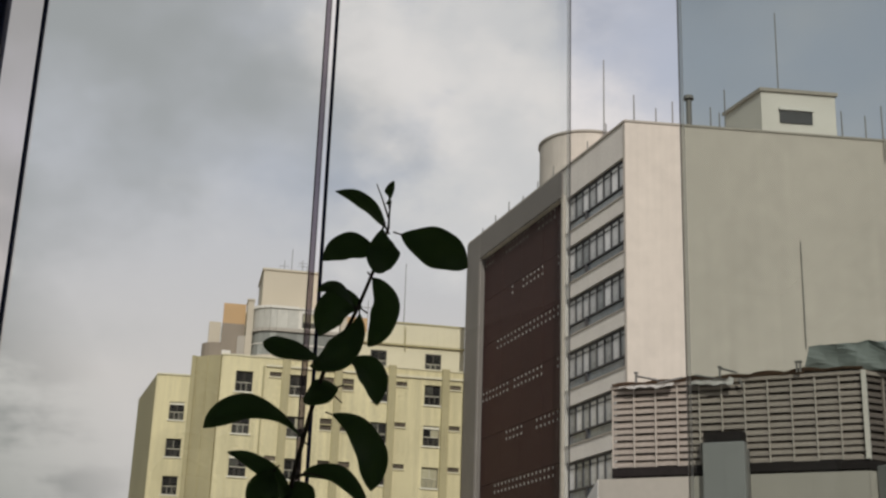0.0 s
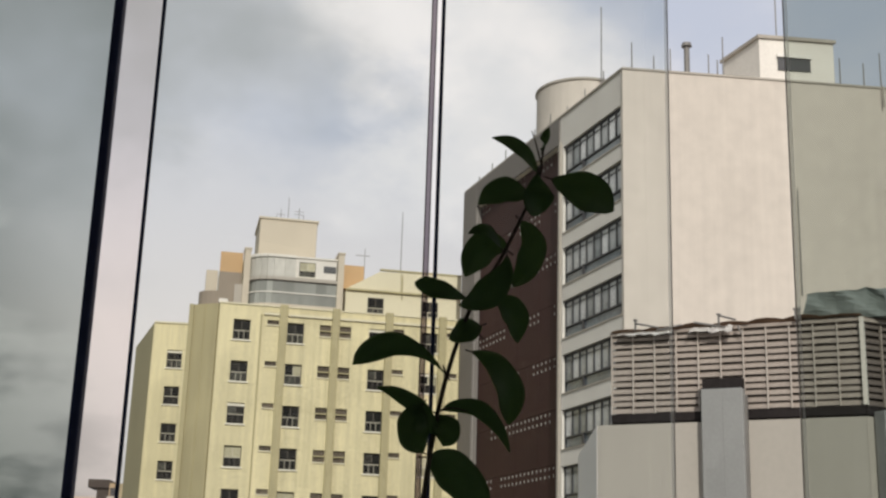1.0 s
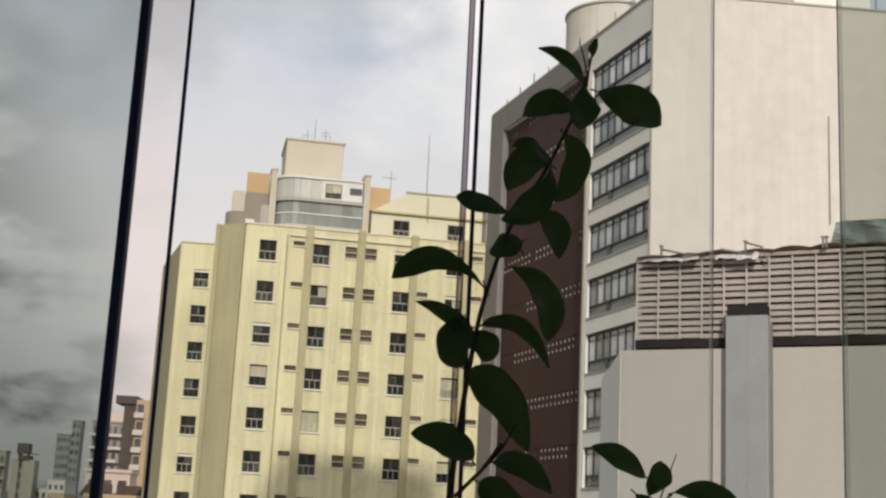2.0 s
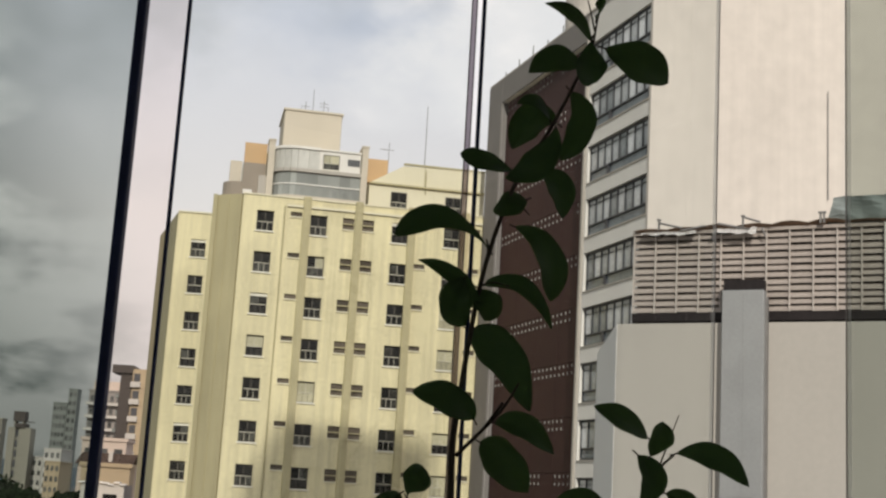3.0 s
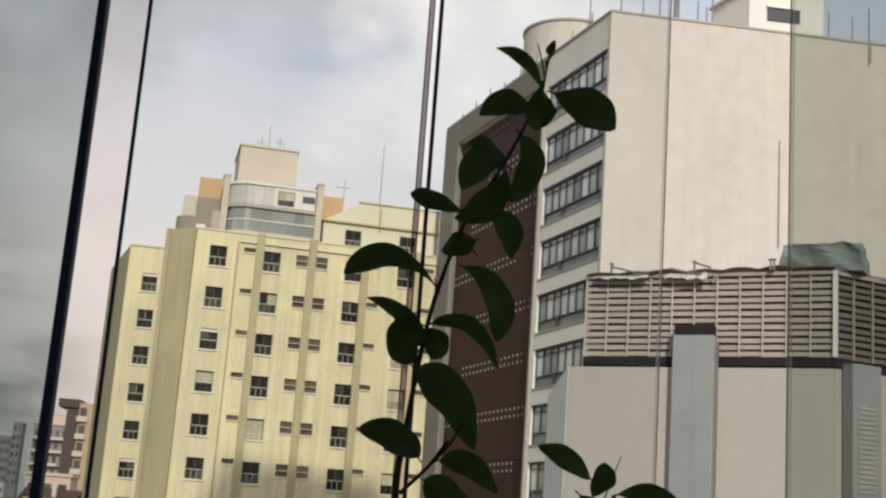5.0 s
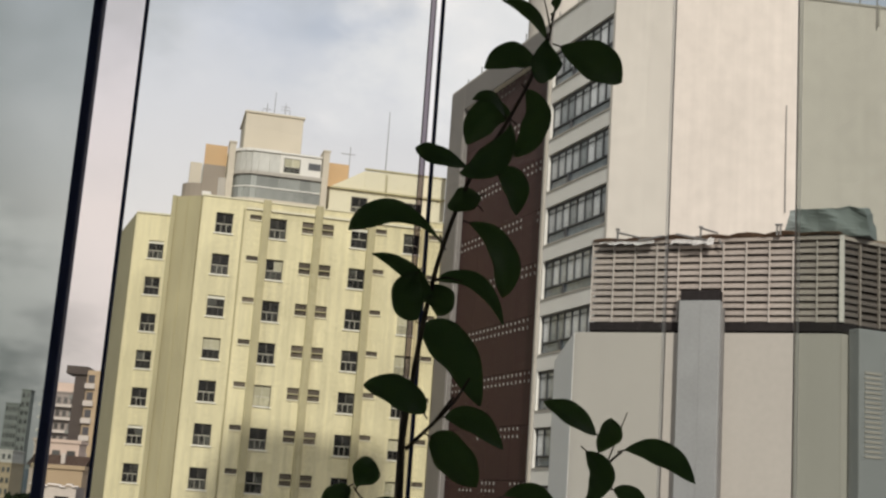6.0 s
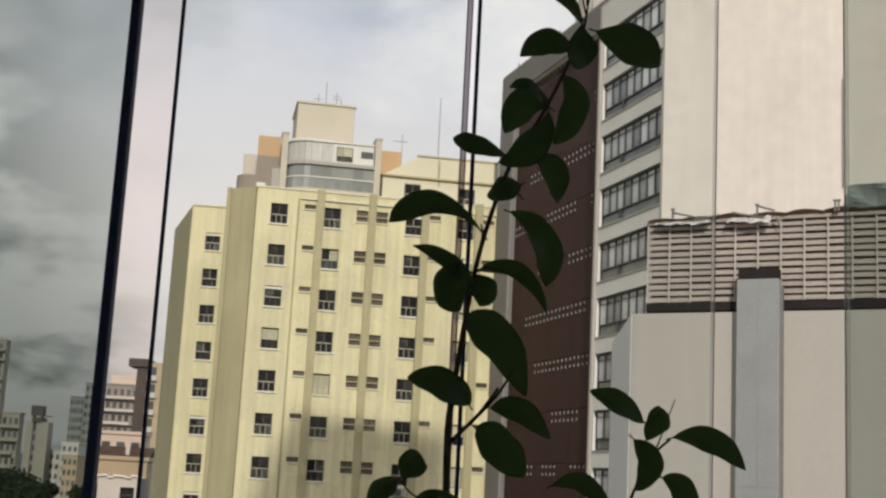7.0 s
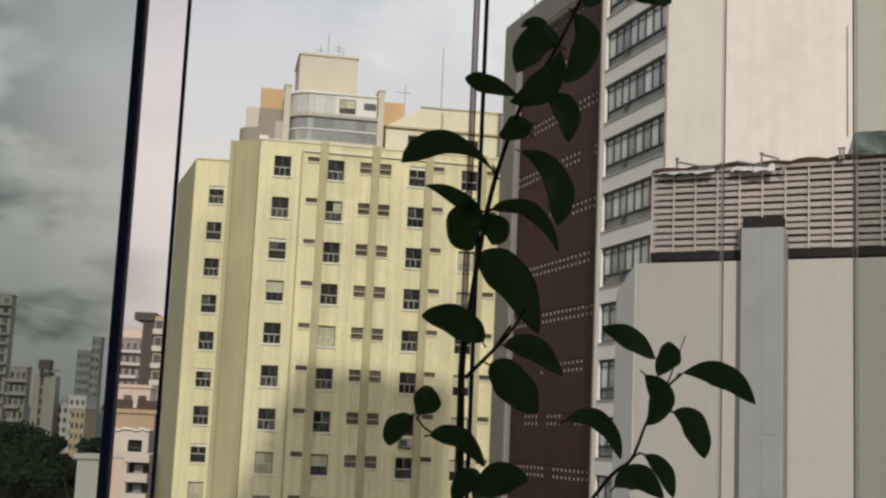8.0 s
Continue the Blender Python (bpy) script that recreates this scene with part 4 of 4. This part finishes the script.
def tiled_house():
    ob = thing("low_house", "low house with a brown tiled pitched roof", "building", Matrix.Translation((-28.4, 136, 0)), group="buildings of the far city")
    part("wall", boxes((0, 5.2, 0, 6, 0, E + 1.5)), CITY_PINK, ob)
    bm = bmesh.new()
    lines = [[bm.verts.new((-0.3 + 5.8 * i / 24, y, z + 0.05 * (i % 2))) for i in range(25)] for y, z in ((-0.4, E + 1.45), (3.0, E + 2.7), (6.4, E + 1.45))]
    for p, q in zip(lines, lines[1:]):
        for i in range(24):
            bm.faces.new((p[i], p[i + 1], q[i + 1], q[i]))
    bmesh.ops.solidify(bm, geom=bm.faces[:], thickness=0.15)
    part("roof", bm, ROOF_TILE, ob)
    part("chimney", boxes((2.9, 3.3, 0.6, 1.0, E + 1.6, E + 2.9)), CITY_A, ob)


def balcony_house():
    """White upper flat over a stack of recessed balconies, with a plain pinkish wall beside it."""
    ob = thing("low_house", "white low house with stacked recessed balconies", "building", group="buildings of the far city")
    up = along((-24.2, 118.0), (-20.4, 118.0))
    part("upper_wall", pierced(3.8, E - 2.8, E - 0.35, [(2.0, 3.25, E - 2.3, E - 1.25)], 0.5), CITY_A, ob, m=up)
    part("upper_core", boxes((-24.1, -20.5, 118.5, 123.0, 0, E - 0.4)), CITY_F, ob)
    rim = bmesh.new()
    for k in range(8):
        z = E - 0.35 + 0.10 * math.sin(k * 2.3)
        box(rim, -24.4 + 0.52 * k, -23.9 + 0.52 * k, 117.7, 118.6, z, z + 0.12)
    part("sheet_roof", rim, SHINY, ob, "buckled pale sheet roof")
    part("window", boxes((2.0, 3.25, 0.40, 0.44, E - 2.3, E - 1.25)), PANE, ob, m=up)
    part("window_rail", boxes((1.98, 3.27, -0.06, 0.0, E - 1.98, E - 1.9)), SLATE, ob, m=up)
    part("plain_wall", boxes((-23.5, -21.2, 112.0, 117.4, 0, E - 2.75)), CITY_PINK, ob)
    part("plain_coping", boxes((-23.6, -21.15, 111.9, 117.4, E - 2.75, E - 2.62)), CITY_A, ob)
    for k in range(5):
        z = E - 4.0 - 1.66 * k
        bay = part("balcony", boxes((-21.15, -19.2, 111.6, 117.0, z - 0.72, z)), CITY_A, ob)
        # Dark sheet at the back holds the balcony's shade.
        part("balcony_recess_shade", boxes((-21.1, -19.3, 112.9, 113.0, z, z + 0.94)), DARK, bay)
        part("balcony_window", boxes((-20.5, -19.8, 112.8, 112.88, z, z + 0.7)), PANE_LOW, bay)
        part("pier", boxes((-21.15, -20.95, 111.7, 112.8, z, z + 0.94)), CITY_A, bay)
    part("balcony_roof", boxes((-21.2, -19.1, 111.5, 117.0, E - 3.05, E - 2.35)), CITY_A, ob)


tiled_house()
balcony_house()


def tree(x, y, height, spread, seed):
    rnd = random.Random(seed)
    ob = thing("tree", "broad dark green city tree", "tree", Matrix.Translation((x, y, 0)), group="trees in the street")
    tr = tube(bmesh.new(), [(0, 0, 0), (0.2, 0.1, height * 0.3), (0, 0, height * 0.6)], 0.35, 0.18, 8)
    for k in range(5):
        a = k * 1.26 + rnd.random()
        tube(tr, [(0, 0, height * 0.45), (math.cos(a) * spread * 0.3, math.sin(a) * spread * 0.3, height * 0.62), (math.cos(a) * spread * 0.6, math.sin(a) * spread * 0.6, height * 0.75)], 0.14, 0.05, 6)
    part("trunk", tr, BARK, ob)
    verts, faces = [], []
    clumps = [(rnd.uniform(-1, 1) * spread * 0.75, rnd.uniform(-1, 1) * spread * 0.75, height * rnd.uniform(0.5, 0.9), rnd.uniform(0.25, 0.42) * spread) for _ in range(16)]
    for cx, cy, cz, r in clumps:
        for _ in range(190):
            d = Vector((rnd.gauss(0, 1), rnd.gauss(0, 1), rnd.gauss(0, 0.8))).normalized() * r * rnd.uniform(0.6, 1.05)
            p = Vector((cx, cy, min(cz + d.z * 0.8, height - rnd.random() * 0.6))) + Vector((d.x, d.y, 0))
            u = Vector((rnd.gauss(0, 1), rnd.gauss(0, 1), rnd.gauss(0, 1))).normalized() * 0.28
            v = u.cross(Vector((rnd.gauss(0, 1), rnd.gauss(0, 1), rnd.gauss(0, 1)))).normalized() * 0.22
            n = len(verts)
            verts += [p - u, p + v, p + u, p - v]
            faces.append((n, n + 1, n + 2, n + 3))
    me = bpy.data.meshes.new("crown")
    me.from_pydata([tuple(v) for v in verts], [], faces)
    piece("crown", me, CROWN, ob)


tree(-33.0, 132, E - 0.2, 5.0, 1)
tree(-39.5, 140, E + 0.2, 5.5, 2)
tree(-28.6, 126, E - 0.3, 3.4, 3)
tree(-35.0, 122, E - 1.0, 5.0, 5)
tree(-29.5, 112, E - 2.5, 4.0, 8)
tree(-27.4, 129, E - 0.5, 3.0, 11)
tree(-36.5, 128, E - 0.2, 5.0, 12)


# ---- the glazed balcony where the camera stands ----
def setting(name, bm, material, label, category):
    return tagged(part(name, bm, material), label, category, kind="structure")


# Unseen white room; back wall set close to bounce light on the leaves.
Z0, Z1, XW, YB, YW = E - 1.45, E + 1.5, 1.9, -1.1, 2.0
setting("floor", boxes((-XW, XW, YB, YW + 0.2, Z0 - 0.15, Z0)), FLOOR, "grey tiled balcony floor", "floor")
setting("ceiling", boxes((-XW, XW, YB, YW + 0.2, Z1, Z1 + 0.15)), ROOM, "white painted balcony ceiling", "ceiling")
# Side openings are added out of view so more daylight reaches the plant.
for name, x0, x1 in (("wall_west", -XW - 0.15, -XW), ("wall_east", XW, XW + 0.15)):
    setting(name, boxes((x0, x1, YB, YW + 0.2, Z0 - 0.15, E - 0.62), (x0, x1, YB, YB + 0.25, E - 0.62, Z1 + 0.15), (x0, x1, YW - 0.1, YW + 0.2, E - 0.62, Z1 + 0.15), (x0, x1, YB + 0.25, YW - 0.1, Z1 - 0.2, Z1 + 0.15)), ROOM, "white side wall, unseen, with an opening added for daylight", "wall")
for name, x in (("window_2", -XW - 0.075), ("window_3", XW + 0.075)):
    ob = setting(name, boxes((x - 0.004, x + 0.004, YB + 0.25, YW - 0.1, E - 0.62, Z1 - 0.2)), GLASS_CLEAR, "clear unseen side glazing added to let daylight in", "window")
    ob.visible_shadow = False
setting("wall_south", boxes((-XW - 0.15, XW + 0.15, YB - 0.15, YB, Z0 - 0.15, Z1 + 0.15)), ROOM, "white painted back wall", "wall")
setting("wall_north", boxes((-XW, XW, YW - 0.06, YW + 0.14, Z0, E - 0.62)), ROOM, "low white parapet under the glazing", "wall")


def shade_tower():
    """Unseen tower holding the balcony, added to shade the yellow block's foot."""
    ob = thing("unseen_shade_tower", "plain cream unseen tower added to cast shade, carrying the glazed balcony", "building")
    bm = bmesh.new()
    prof = [(-6.5, 0.0), (9.9, 0.0), (9.9, E + 44.0), (-6.5, E + 44.0)]
    lo, hi = [bm.verts.new((x, YB - 0.2, z)) for x, z in prof], [bm.verts.new((x, YB - 12.0, z)) for x, z in prof]
    bm.faces.new(lo), bm.faces.new(hi[::-1])
    for i in range(4):
        bm.faces.new((lo[i], hi[i], hi[(i + 1) % 4], lo[(i + 1) % 4]))
    bmesh.ops.recalc_face_normals(bm, faces=bm.faces)
    part("wall", bm, CREAM, ob)
    # unseen slats added on top for partial shade, sloped at one end
    for k in range(25):
        x = -6.3 + 0.66 * k
        top = E + min(57.2, 48.2 + (x + 4.75) * 2.38)
        if top > E + 44.2:
            part("shade_slat", boxes((x, x + 0.50, YB - 0.4, YB - 0.3, E + 44.0, top)), CREAM, ob)
    for k in range(20):
        z = 1.2 + 3.0 * k
        for x in (2.6, 5.2, 7.8):
            sash_window(ob, Matrix.Translation((x + 1.2, YB - 0.02, z)) @ Matrix.Rotation(math.pi, 4, "Z"))
    part("balcony_slab", boxes((-XW - 0.15, XW + 0.15, YB - 0.2, YW + 0.2, Z0 - 0.4, Z0 - 0.15)), CONCRETE, ob)


shade_tower()
glazing = thing("window_1", "frameless folding glass panes with thin edge profiles", "window", kind="structure")
G0, G1 = E - 0.60, Z1 - 0.03
part("lower_track", boxes((-XW, XW, YW - 0.14, YW + 0.13, E - 0.62, G0), bevel=0.004), FRAME_DARK, glazing)
part("upper_track", boxes((-XW, XW, YW - 0.14, YW + 0.13, G1, Z1), bevel=0.004), FRAME_DARK, glazing)


def upright(x, y, width, depth, material):
    part("edge_profile", boxes((x - width / 2, x + width / 2, y - depth / 2, y + depth / 2, G0, G1), bevel=width * 0.15), material, glazing)


def seal_strip(x, y, width):
    """A thin milky film seal on the edge of a pane."""
    bm = bmesh.new()
    bm.faces.new([bm.verts.new((x + s * width / 2, y - 0.004, z)) for s, z in ((-1, G0), (1, G0), (1, G1), (-1, G1))])
    part("edge_seal", bm, MILKY, glazing, "milky edge seal").visible_shadow = False


def pane(p0, p1, material):
    """A 3 mm sheet of glass from one upright to the next; the panes of the folding run stand slightly askew."""
    length = math.hypot(p1[0] - p0[0], p1[1] - p0[1])
    ob = part("pane", boxes((0, length, -0.0015, 0.0015, G0, G1)), material, glazing, m=along(p0, p1))
    ob.visible_shadow = False


M = ((-0.3640, 1.9297), (-0.2853, 1.8815), (0.1679, 1.9863), (0.5840, 2.0924), (0.7237, 1.8768))
upright(*M[0], 0.0142, 0.03, FRAME_DARK)
upright(*M[1], 0.0046, 0.012, FRAME_DARK)
upright(*M[2], 0.0055, 0.02, FRAME_DARK)
upright(M[2][0] - 0.015, M[2][1] + 0.01, 0.010, 0.006, SEAL_GREY)
upright(M[2][0] - 0.019, M[2][1] + 0.01, 0.0018, 0.004, FRAME_GREY)
upright(*M[3], 0.0012, 0.004, FRAME_GREY)
seal_strip(M[3][0] - 0.0042, M[3][1], 0.0056)
upright(*M[4], 0.0013, 0.004, FRAME_GREY)
seal_strip(M[4][0] + 0.0034, M[4][1], 0.0044)
pane((-XW, M[0][1]), M[0], GLASS_DARK)
pane(M[0], (M[1][0] - 0.0075, M[0][1]), GLASS_ROSE)
pane(M[1], (M[2][0] - 0.019, M[2][1] + 0.01), GLASS_CLEAR)
pane((M[2][0], M[2][1]), M[3], GLASS_CLEAR)
pane(M[4], (XW, M[4][1]), GLASS_GREEN)


# ---- the pot plant ----
def pot():
    prof = [(0.0, 0.0), (0.11, 0.0), (0.15, 0.30), (0.165, 0.30), (0.168, 0.36), (0.148, 0.36), (0.142, 0.31), (0.0, 0.305)]
    bm = bmesh.new()
    rings = [[bm.verts.new((r * math.cos(2 * math.pi * i / 32), r * math.sin(2 * math.pi * i / 32), z)) for i in range(32)] for r, z in prof[1:-1]]
    for a, b in zip(rings, rings[1:]):
        for i in range(32):
            bm.faces.new((a[i], a[(i + 1) % 32], b[(i + 1) % 32], b[i]))
    bm.faces.new(rings[0][::-1])
    return bm, rings


PX, PY = 0.16, 1.70
plant = thing("potted_shrub", "leggy dark green broad-leaved shrub in a terracotta pot", "plant", Matrix.Translation((PX, PY, Z0)))
bm, _ = pot()
part("pot", bm, TERRACOTTA, plant, "terracotta pot", smooth=True)
bm = bmesh.new()
bmesh.ops.create_circle(bm, cap_ends=True, segments=32, radius=0.143)
part("soil", bm, SOIL, plant, m=Matrix.Translation((0, 0, 0.312)))
AT = Matrix.Translation((-PX, -PY, E - Z0))


def stem(name, pts, r):
    part("stem" if "stem" in name or name == "upper" else "twig", tube(bmesh.new(), pts, r, r * (0.75 if name == "main_stem" else 0.5), 8), BARK, plant, m=AT, smooth=True)


LEAF_SEED = random.Random(21)


def leaf(base, mid, tip, width, widest):
    """A pointed oval leaf whose midrib bends from base through mid to tip, folded along it, with a wavy edge."""
    base, mid, tip = Vector(base), Vector(mid), Vector(tip)
    pull = 2 * mid - (base + tip) / 2
    out = Vector((LEAF_SEED.uniform(-0.3, 0.3), -1.0, LEAF_SEED.uniform(-0.1, 0.35))).normalized()
    fold, wave = LEAF_SEED.uniform(0.12, 0.34), LEAF_SEED.uniform(0, 6)
    skew = math.log(0.5) / math.log(widest)
    bm, rows, n, half = bmesh.new(), [], 18, 4
    for k in range(n + 1):
        s = k / n
        at = base * (1 - s) ** 2 + pull * 2 * s * (1 - s) + tip * s * s
        way = ((pull - base) * (1 - s) + (tip - pull) * s).normalized()
        side = way.cross(out).normalized()
        face = side.cross(way)
        wd = max(width * 0.53 * math.sin(math.pi * min(s, 0.999) ** skew) ** 0.68, 0.0010)
        row = []
        for i in range(-half, half + 1):
            q = i / half
            ripple = 0.05 * width * math.sin(7 * s + wave + q) * abs(q)
            lobe = 1.0 + 0.07 * math.sin(5.5 * s + wave + (1.7 if q > 0 else 0.0)) + 0.045 * math.sin(14 * s + 2 * wave - (2.1 if q > 0 else 0.0))
            row.append(bm.verts.new(at + side * wd * lobe * q + face * (fold * wd * abs(q) ** 1.4 + ripple)))
        rows.append(row)
    for a, b in zip(rows, rows[1:]):
        for i in range(2 * half):
            bm.faces.new((a[i], a[i + 1], b[i + 1], b[i]))
    bmesh.ops.solidify(bm, geom=bm.faces[:], thickness=0.0006)
    lf = part("leaf", bm, LEAF, plant, m=AT, smooth=True)
    start = (pull - base).normalized()
    part("leaf_stalk", tube(bmesh.new(), [base - start * 0.010, base + start * 0.003], 0.0012, 0.001, 5), BARK, lf, smooth=True)


leaf((0.259, 1.483, 0.546), (0.232, 1.456, 0.566), (0.197, 1.453, 0.578), 0.018, 0.50)
leaf((0.261, 1.465, 0.568), (0.260, 1.438, 0.573), (0.265, 1.435, 0.588), 0.011, 0.50)
leaf((0.247, 1.491, 0.518), (0.216, 1.479, 0.519), (0.186, 1.491, 0.504), 0.032, 0.45)
leaf((0.255, 1.460, 0.538), (0.254, 1.458, 0.513), (0.265, 1.480, 0.494), 0.039, 0.68)
leaf((0.277, 1.489, 0.541), (0.317, 1.487, 0.526), (0.361, 1.509, 0.511), 0.044, 0.55)
leaf((0.226, 1.575, 0.472), (0.205, 1.548, 0.486), (0.180, 1.545, 0.481), 0.017, 0.50)
leaf((0.235, 1.586, 0.473), (0.206, 1.589, 0.475), (0.183, 1.616, 0.443), 0.041, 0.50)
leaf((0.188, 1.620, 0.413), (0.148, 1.593, 0.418), (0.116, 1.590, 0.424), 0.029, 0.60)
leaf((0.233, 1.575, 0.463), (0.218, 1.578, 0.418), (0.175, 1.605, 0.402), 0.038, 0.55)
leaf((0.247, 1.550, 0.503), (0.266, 1.568, 0.466), (0.246, 1.610, 0.431), 0.035, 0.50)
leaf((0.227, 1.645, 0.423), (0.252, 1.648, 0.402), (0.263, 1.675, 0.369), 0.034, 0.50)
leaf((0.211, 1.657, 0.387), (0.188, 1.645, 0.375), (0.167, 1.657, 0.369), 0.031, 0.50)
leaf((0.168, 1.700, 0.326), (0.107, 1.680, 0.359), (0.042, 1.685, 0.331), 0.035, 0.68)
leaf((0.205, 1.718, 0.362), (0.252, 1.721, 0.327), (0.260, 1.748, 0.269), 0.045, 0.55)
leaf((0.158, 1.700, 0.245), (0.122, 1.680, 0.282), (0.075, 1.685, 0.302), 0.024, 0.35)
leaf((0.137, 1.680, 0.281), (0.125, 1.663, 0.246), (0.141, 1.670, 0.218), 0.044, 0.55)
leaf((0.159, 1.710, 0.272), (0.171, 1.698, 0.251), (0.169, 1.710, 0.230), 0.034, 0.50)
leaf((0.169, 1.750, 0.285), (0.221, 1.730, 0.283), (0.262, 1.735, 0.229), 0.023, 0.42)
leaf((0.151, 1.730, 0.220), (0.197, 1.710, 0.183), (0.235, 1.715, 0.115), 0.050, 0.45)
leaf((0.160, 1.700, 0.099), (0.126, 1.680, 0.122), (0.078, 1.685, 0.128), 0.041, 0.50)
leaf((0.175, 1.750, 0.072), (0.207, 1.738, 0.047), (0.240, 1.750, 0.010), 0.049, 0.45)
leaf((0.193, 1.760, 0.101), (0.233, 1.748, 0.095), (0.276, 1.760, 0.063), 0.033, 0.50)
leaf((0.390, 1.700, 0.089), (0.348, 1.680, 0.111), (0.315, 1.685, 0.126), 0.029, 0.45)
leaf((0.392, 1.690, 0.066), (0.399, 1.670, 0.085), (0.404, 1.675, 0.109), 0.032, 0.55)
leaf((0.428, 1.700, 0.071), (0.472, 1.680, 0.069), (0.521, 1.685, 0.034), 0.031, 0.55)
leaf((0.379, 1.710, 0.067), (0.395, 1.690, 0.034), (0.380, 1.695, 0.001), 0.034, 0.50)
leaf((0.416, 1.700, 0.019), (0.438, 1.680, 0.003), (0.454, 1.685, -0.039), 0.033, 0.55)
leaf((0.378, 1.700, -0.038), (0.398, 1.680, -0.056), (0.414, 1.685, -0.091), 0.022, 0.55)
leaf((0.340, 1.700, -0.081), (0.367, 1.680, -0.068), (0.402, 1.685, -0.094), 0.032, 0.50)
leaf((0.281, 1.760, 0.002), (0.326, 1.740, 0.003), (0.355, 1.745, -0.045), 0.027, 0.50)
leaf((0.081, 1.700, -0.001), (0.089, 1.680, 0.018), (0.098, 1.685, 0.035), 0.033, 0.55)
leaf((0.070, 1.700, -0.001), (0.052, 1.680, -0.018), (0.043, 1.685, -0.040), 0.029, 0.45)
leaf((0.097, 1.700, -0.025), (0.136, 1.680, -0.029), (0.167, 1.685, -0.062), 0.026, 0.45)
leaf((0.159, 1.730, -0.106), (0.187, 1.710, -0.079), (0.229, 1.715, -0.079), 0.041, 0.50)
leaf((0.164, 1.700, -0.074), (0.147, 1.680, -0.080), (0.128, 1.685, -0.105), 0.030, 0.50)
stem('main_stem', [(0.163, 1.700, -0.463), (0.150, 1.700, -0.257), (0.139, 1.700, -0.101), (0.136, 1.700, -0.014), (0.134, 1.700, 0.064), (0.138, 1.700, 0.112)], 0.0058)
stem('upper', [(0.137, 1.700, 0.098), (0.150, 1.700, 0.213), (0.167, 1.700, 0.313), (0.193, 1.633, 0.404), (0.224, 1.579, 0.456), (0.247, 1.527, 0.505), (0.262, 1.483, 0.547)], 0.0038)
stem('branch', [(0.139, 1.700, 0.051), (0.193, 1.700, 0.110), (0.217, 1.700, 0.150)], 0.0028)
stem('side_stem', [(0.168, 1.700, -0.360), (0.249, 1.700, -0.190), (0.319, 1.700, -0.087), (0.341, 1.700, -0.061), (0.362, 1.700, -0.043), (0.381, 1.700, 0.006), (0.404, 1.700, 0.048), (0.425, 1.700, 0.069)], 0.0030)
stem('twig', [(0.404, 1.700, 0.048), (0.415, 1.700, 0.079), (0.430, 1.700, 0.121)], 0.0013)
stem('twig', [(0.261, 1.473, 0.556), (0.252, 1.455, 0.574), (0.245, 1.443, 0.586)], 0.0012)
stem('twig', [(0.353, 1.700, -0.052), (0.369, 1.700, -0.038), (0.379, 1.700, -0.037)], 0.0015)
stem('twig', [(0.197, 1.700, 0.123), (0.169, 1.700, 0.083), (0.145, 1.700, 0.058)], 0.0020)
stem('twig', [(0.139, 1.700, -0.036), (0.095, 1.700, -0.020), (0.076, 1.700, -0.001)], 0.0020)
stem('twig', [(0.167, 1.700, 0.313), (0.167, 1.700, 0.330), (0.164, 1.700, 0.339)], 0.0020)
stem('twig', [(0.155, 1.700, 0.273), (0.176, 1.700, 0.281), (0.199, 1.700, 0.277)], 0.0016)
stem('twig', [(0.391, 1.700, 0.030), (0.403, 1.700, 0.025), (0.414, 1.700, 0.021)], 0.0015)
stem('twig', [(0.262, 1.484, 0.546), (0.262, 1.468, 0.561), (0.263, 1.457, 0.572)], 0.0016)
stem('twig', [(0.206, 1.611, 0.425), (0.223, 1.622, 0.414), (0.231, 1.628, 0.409)], 0.0016)
stem('twig', [(0.188, 1.653, 0.385), (0.204, 1.660, 0.378), (0.217, 1.670, 0.369)], 0.0016)
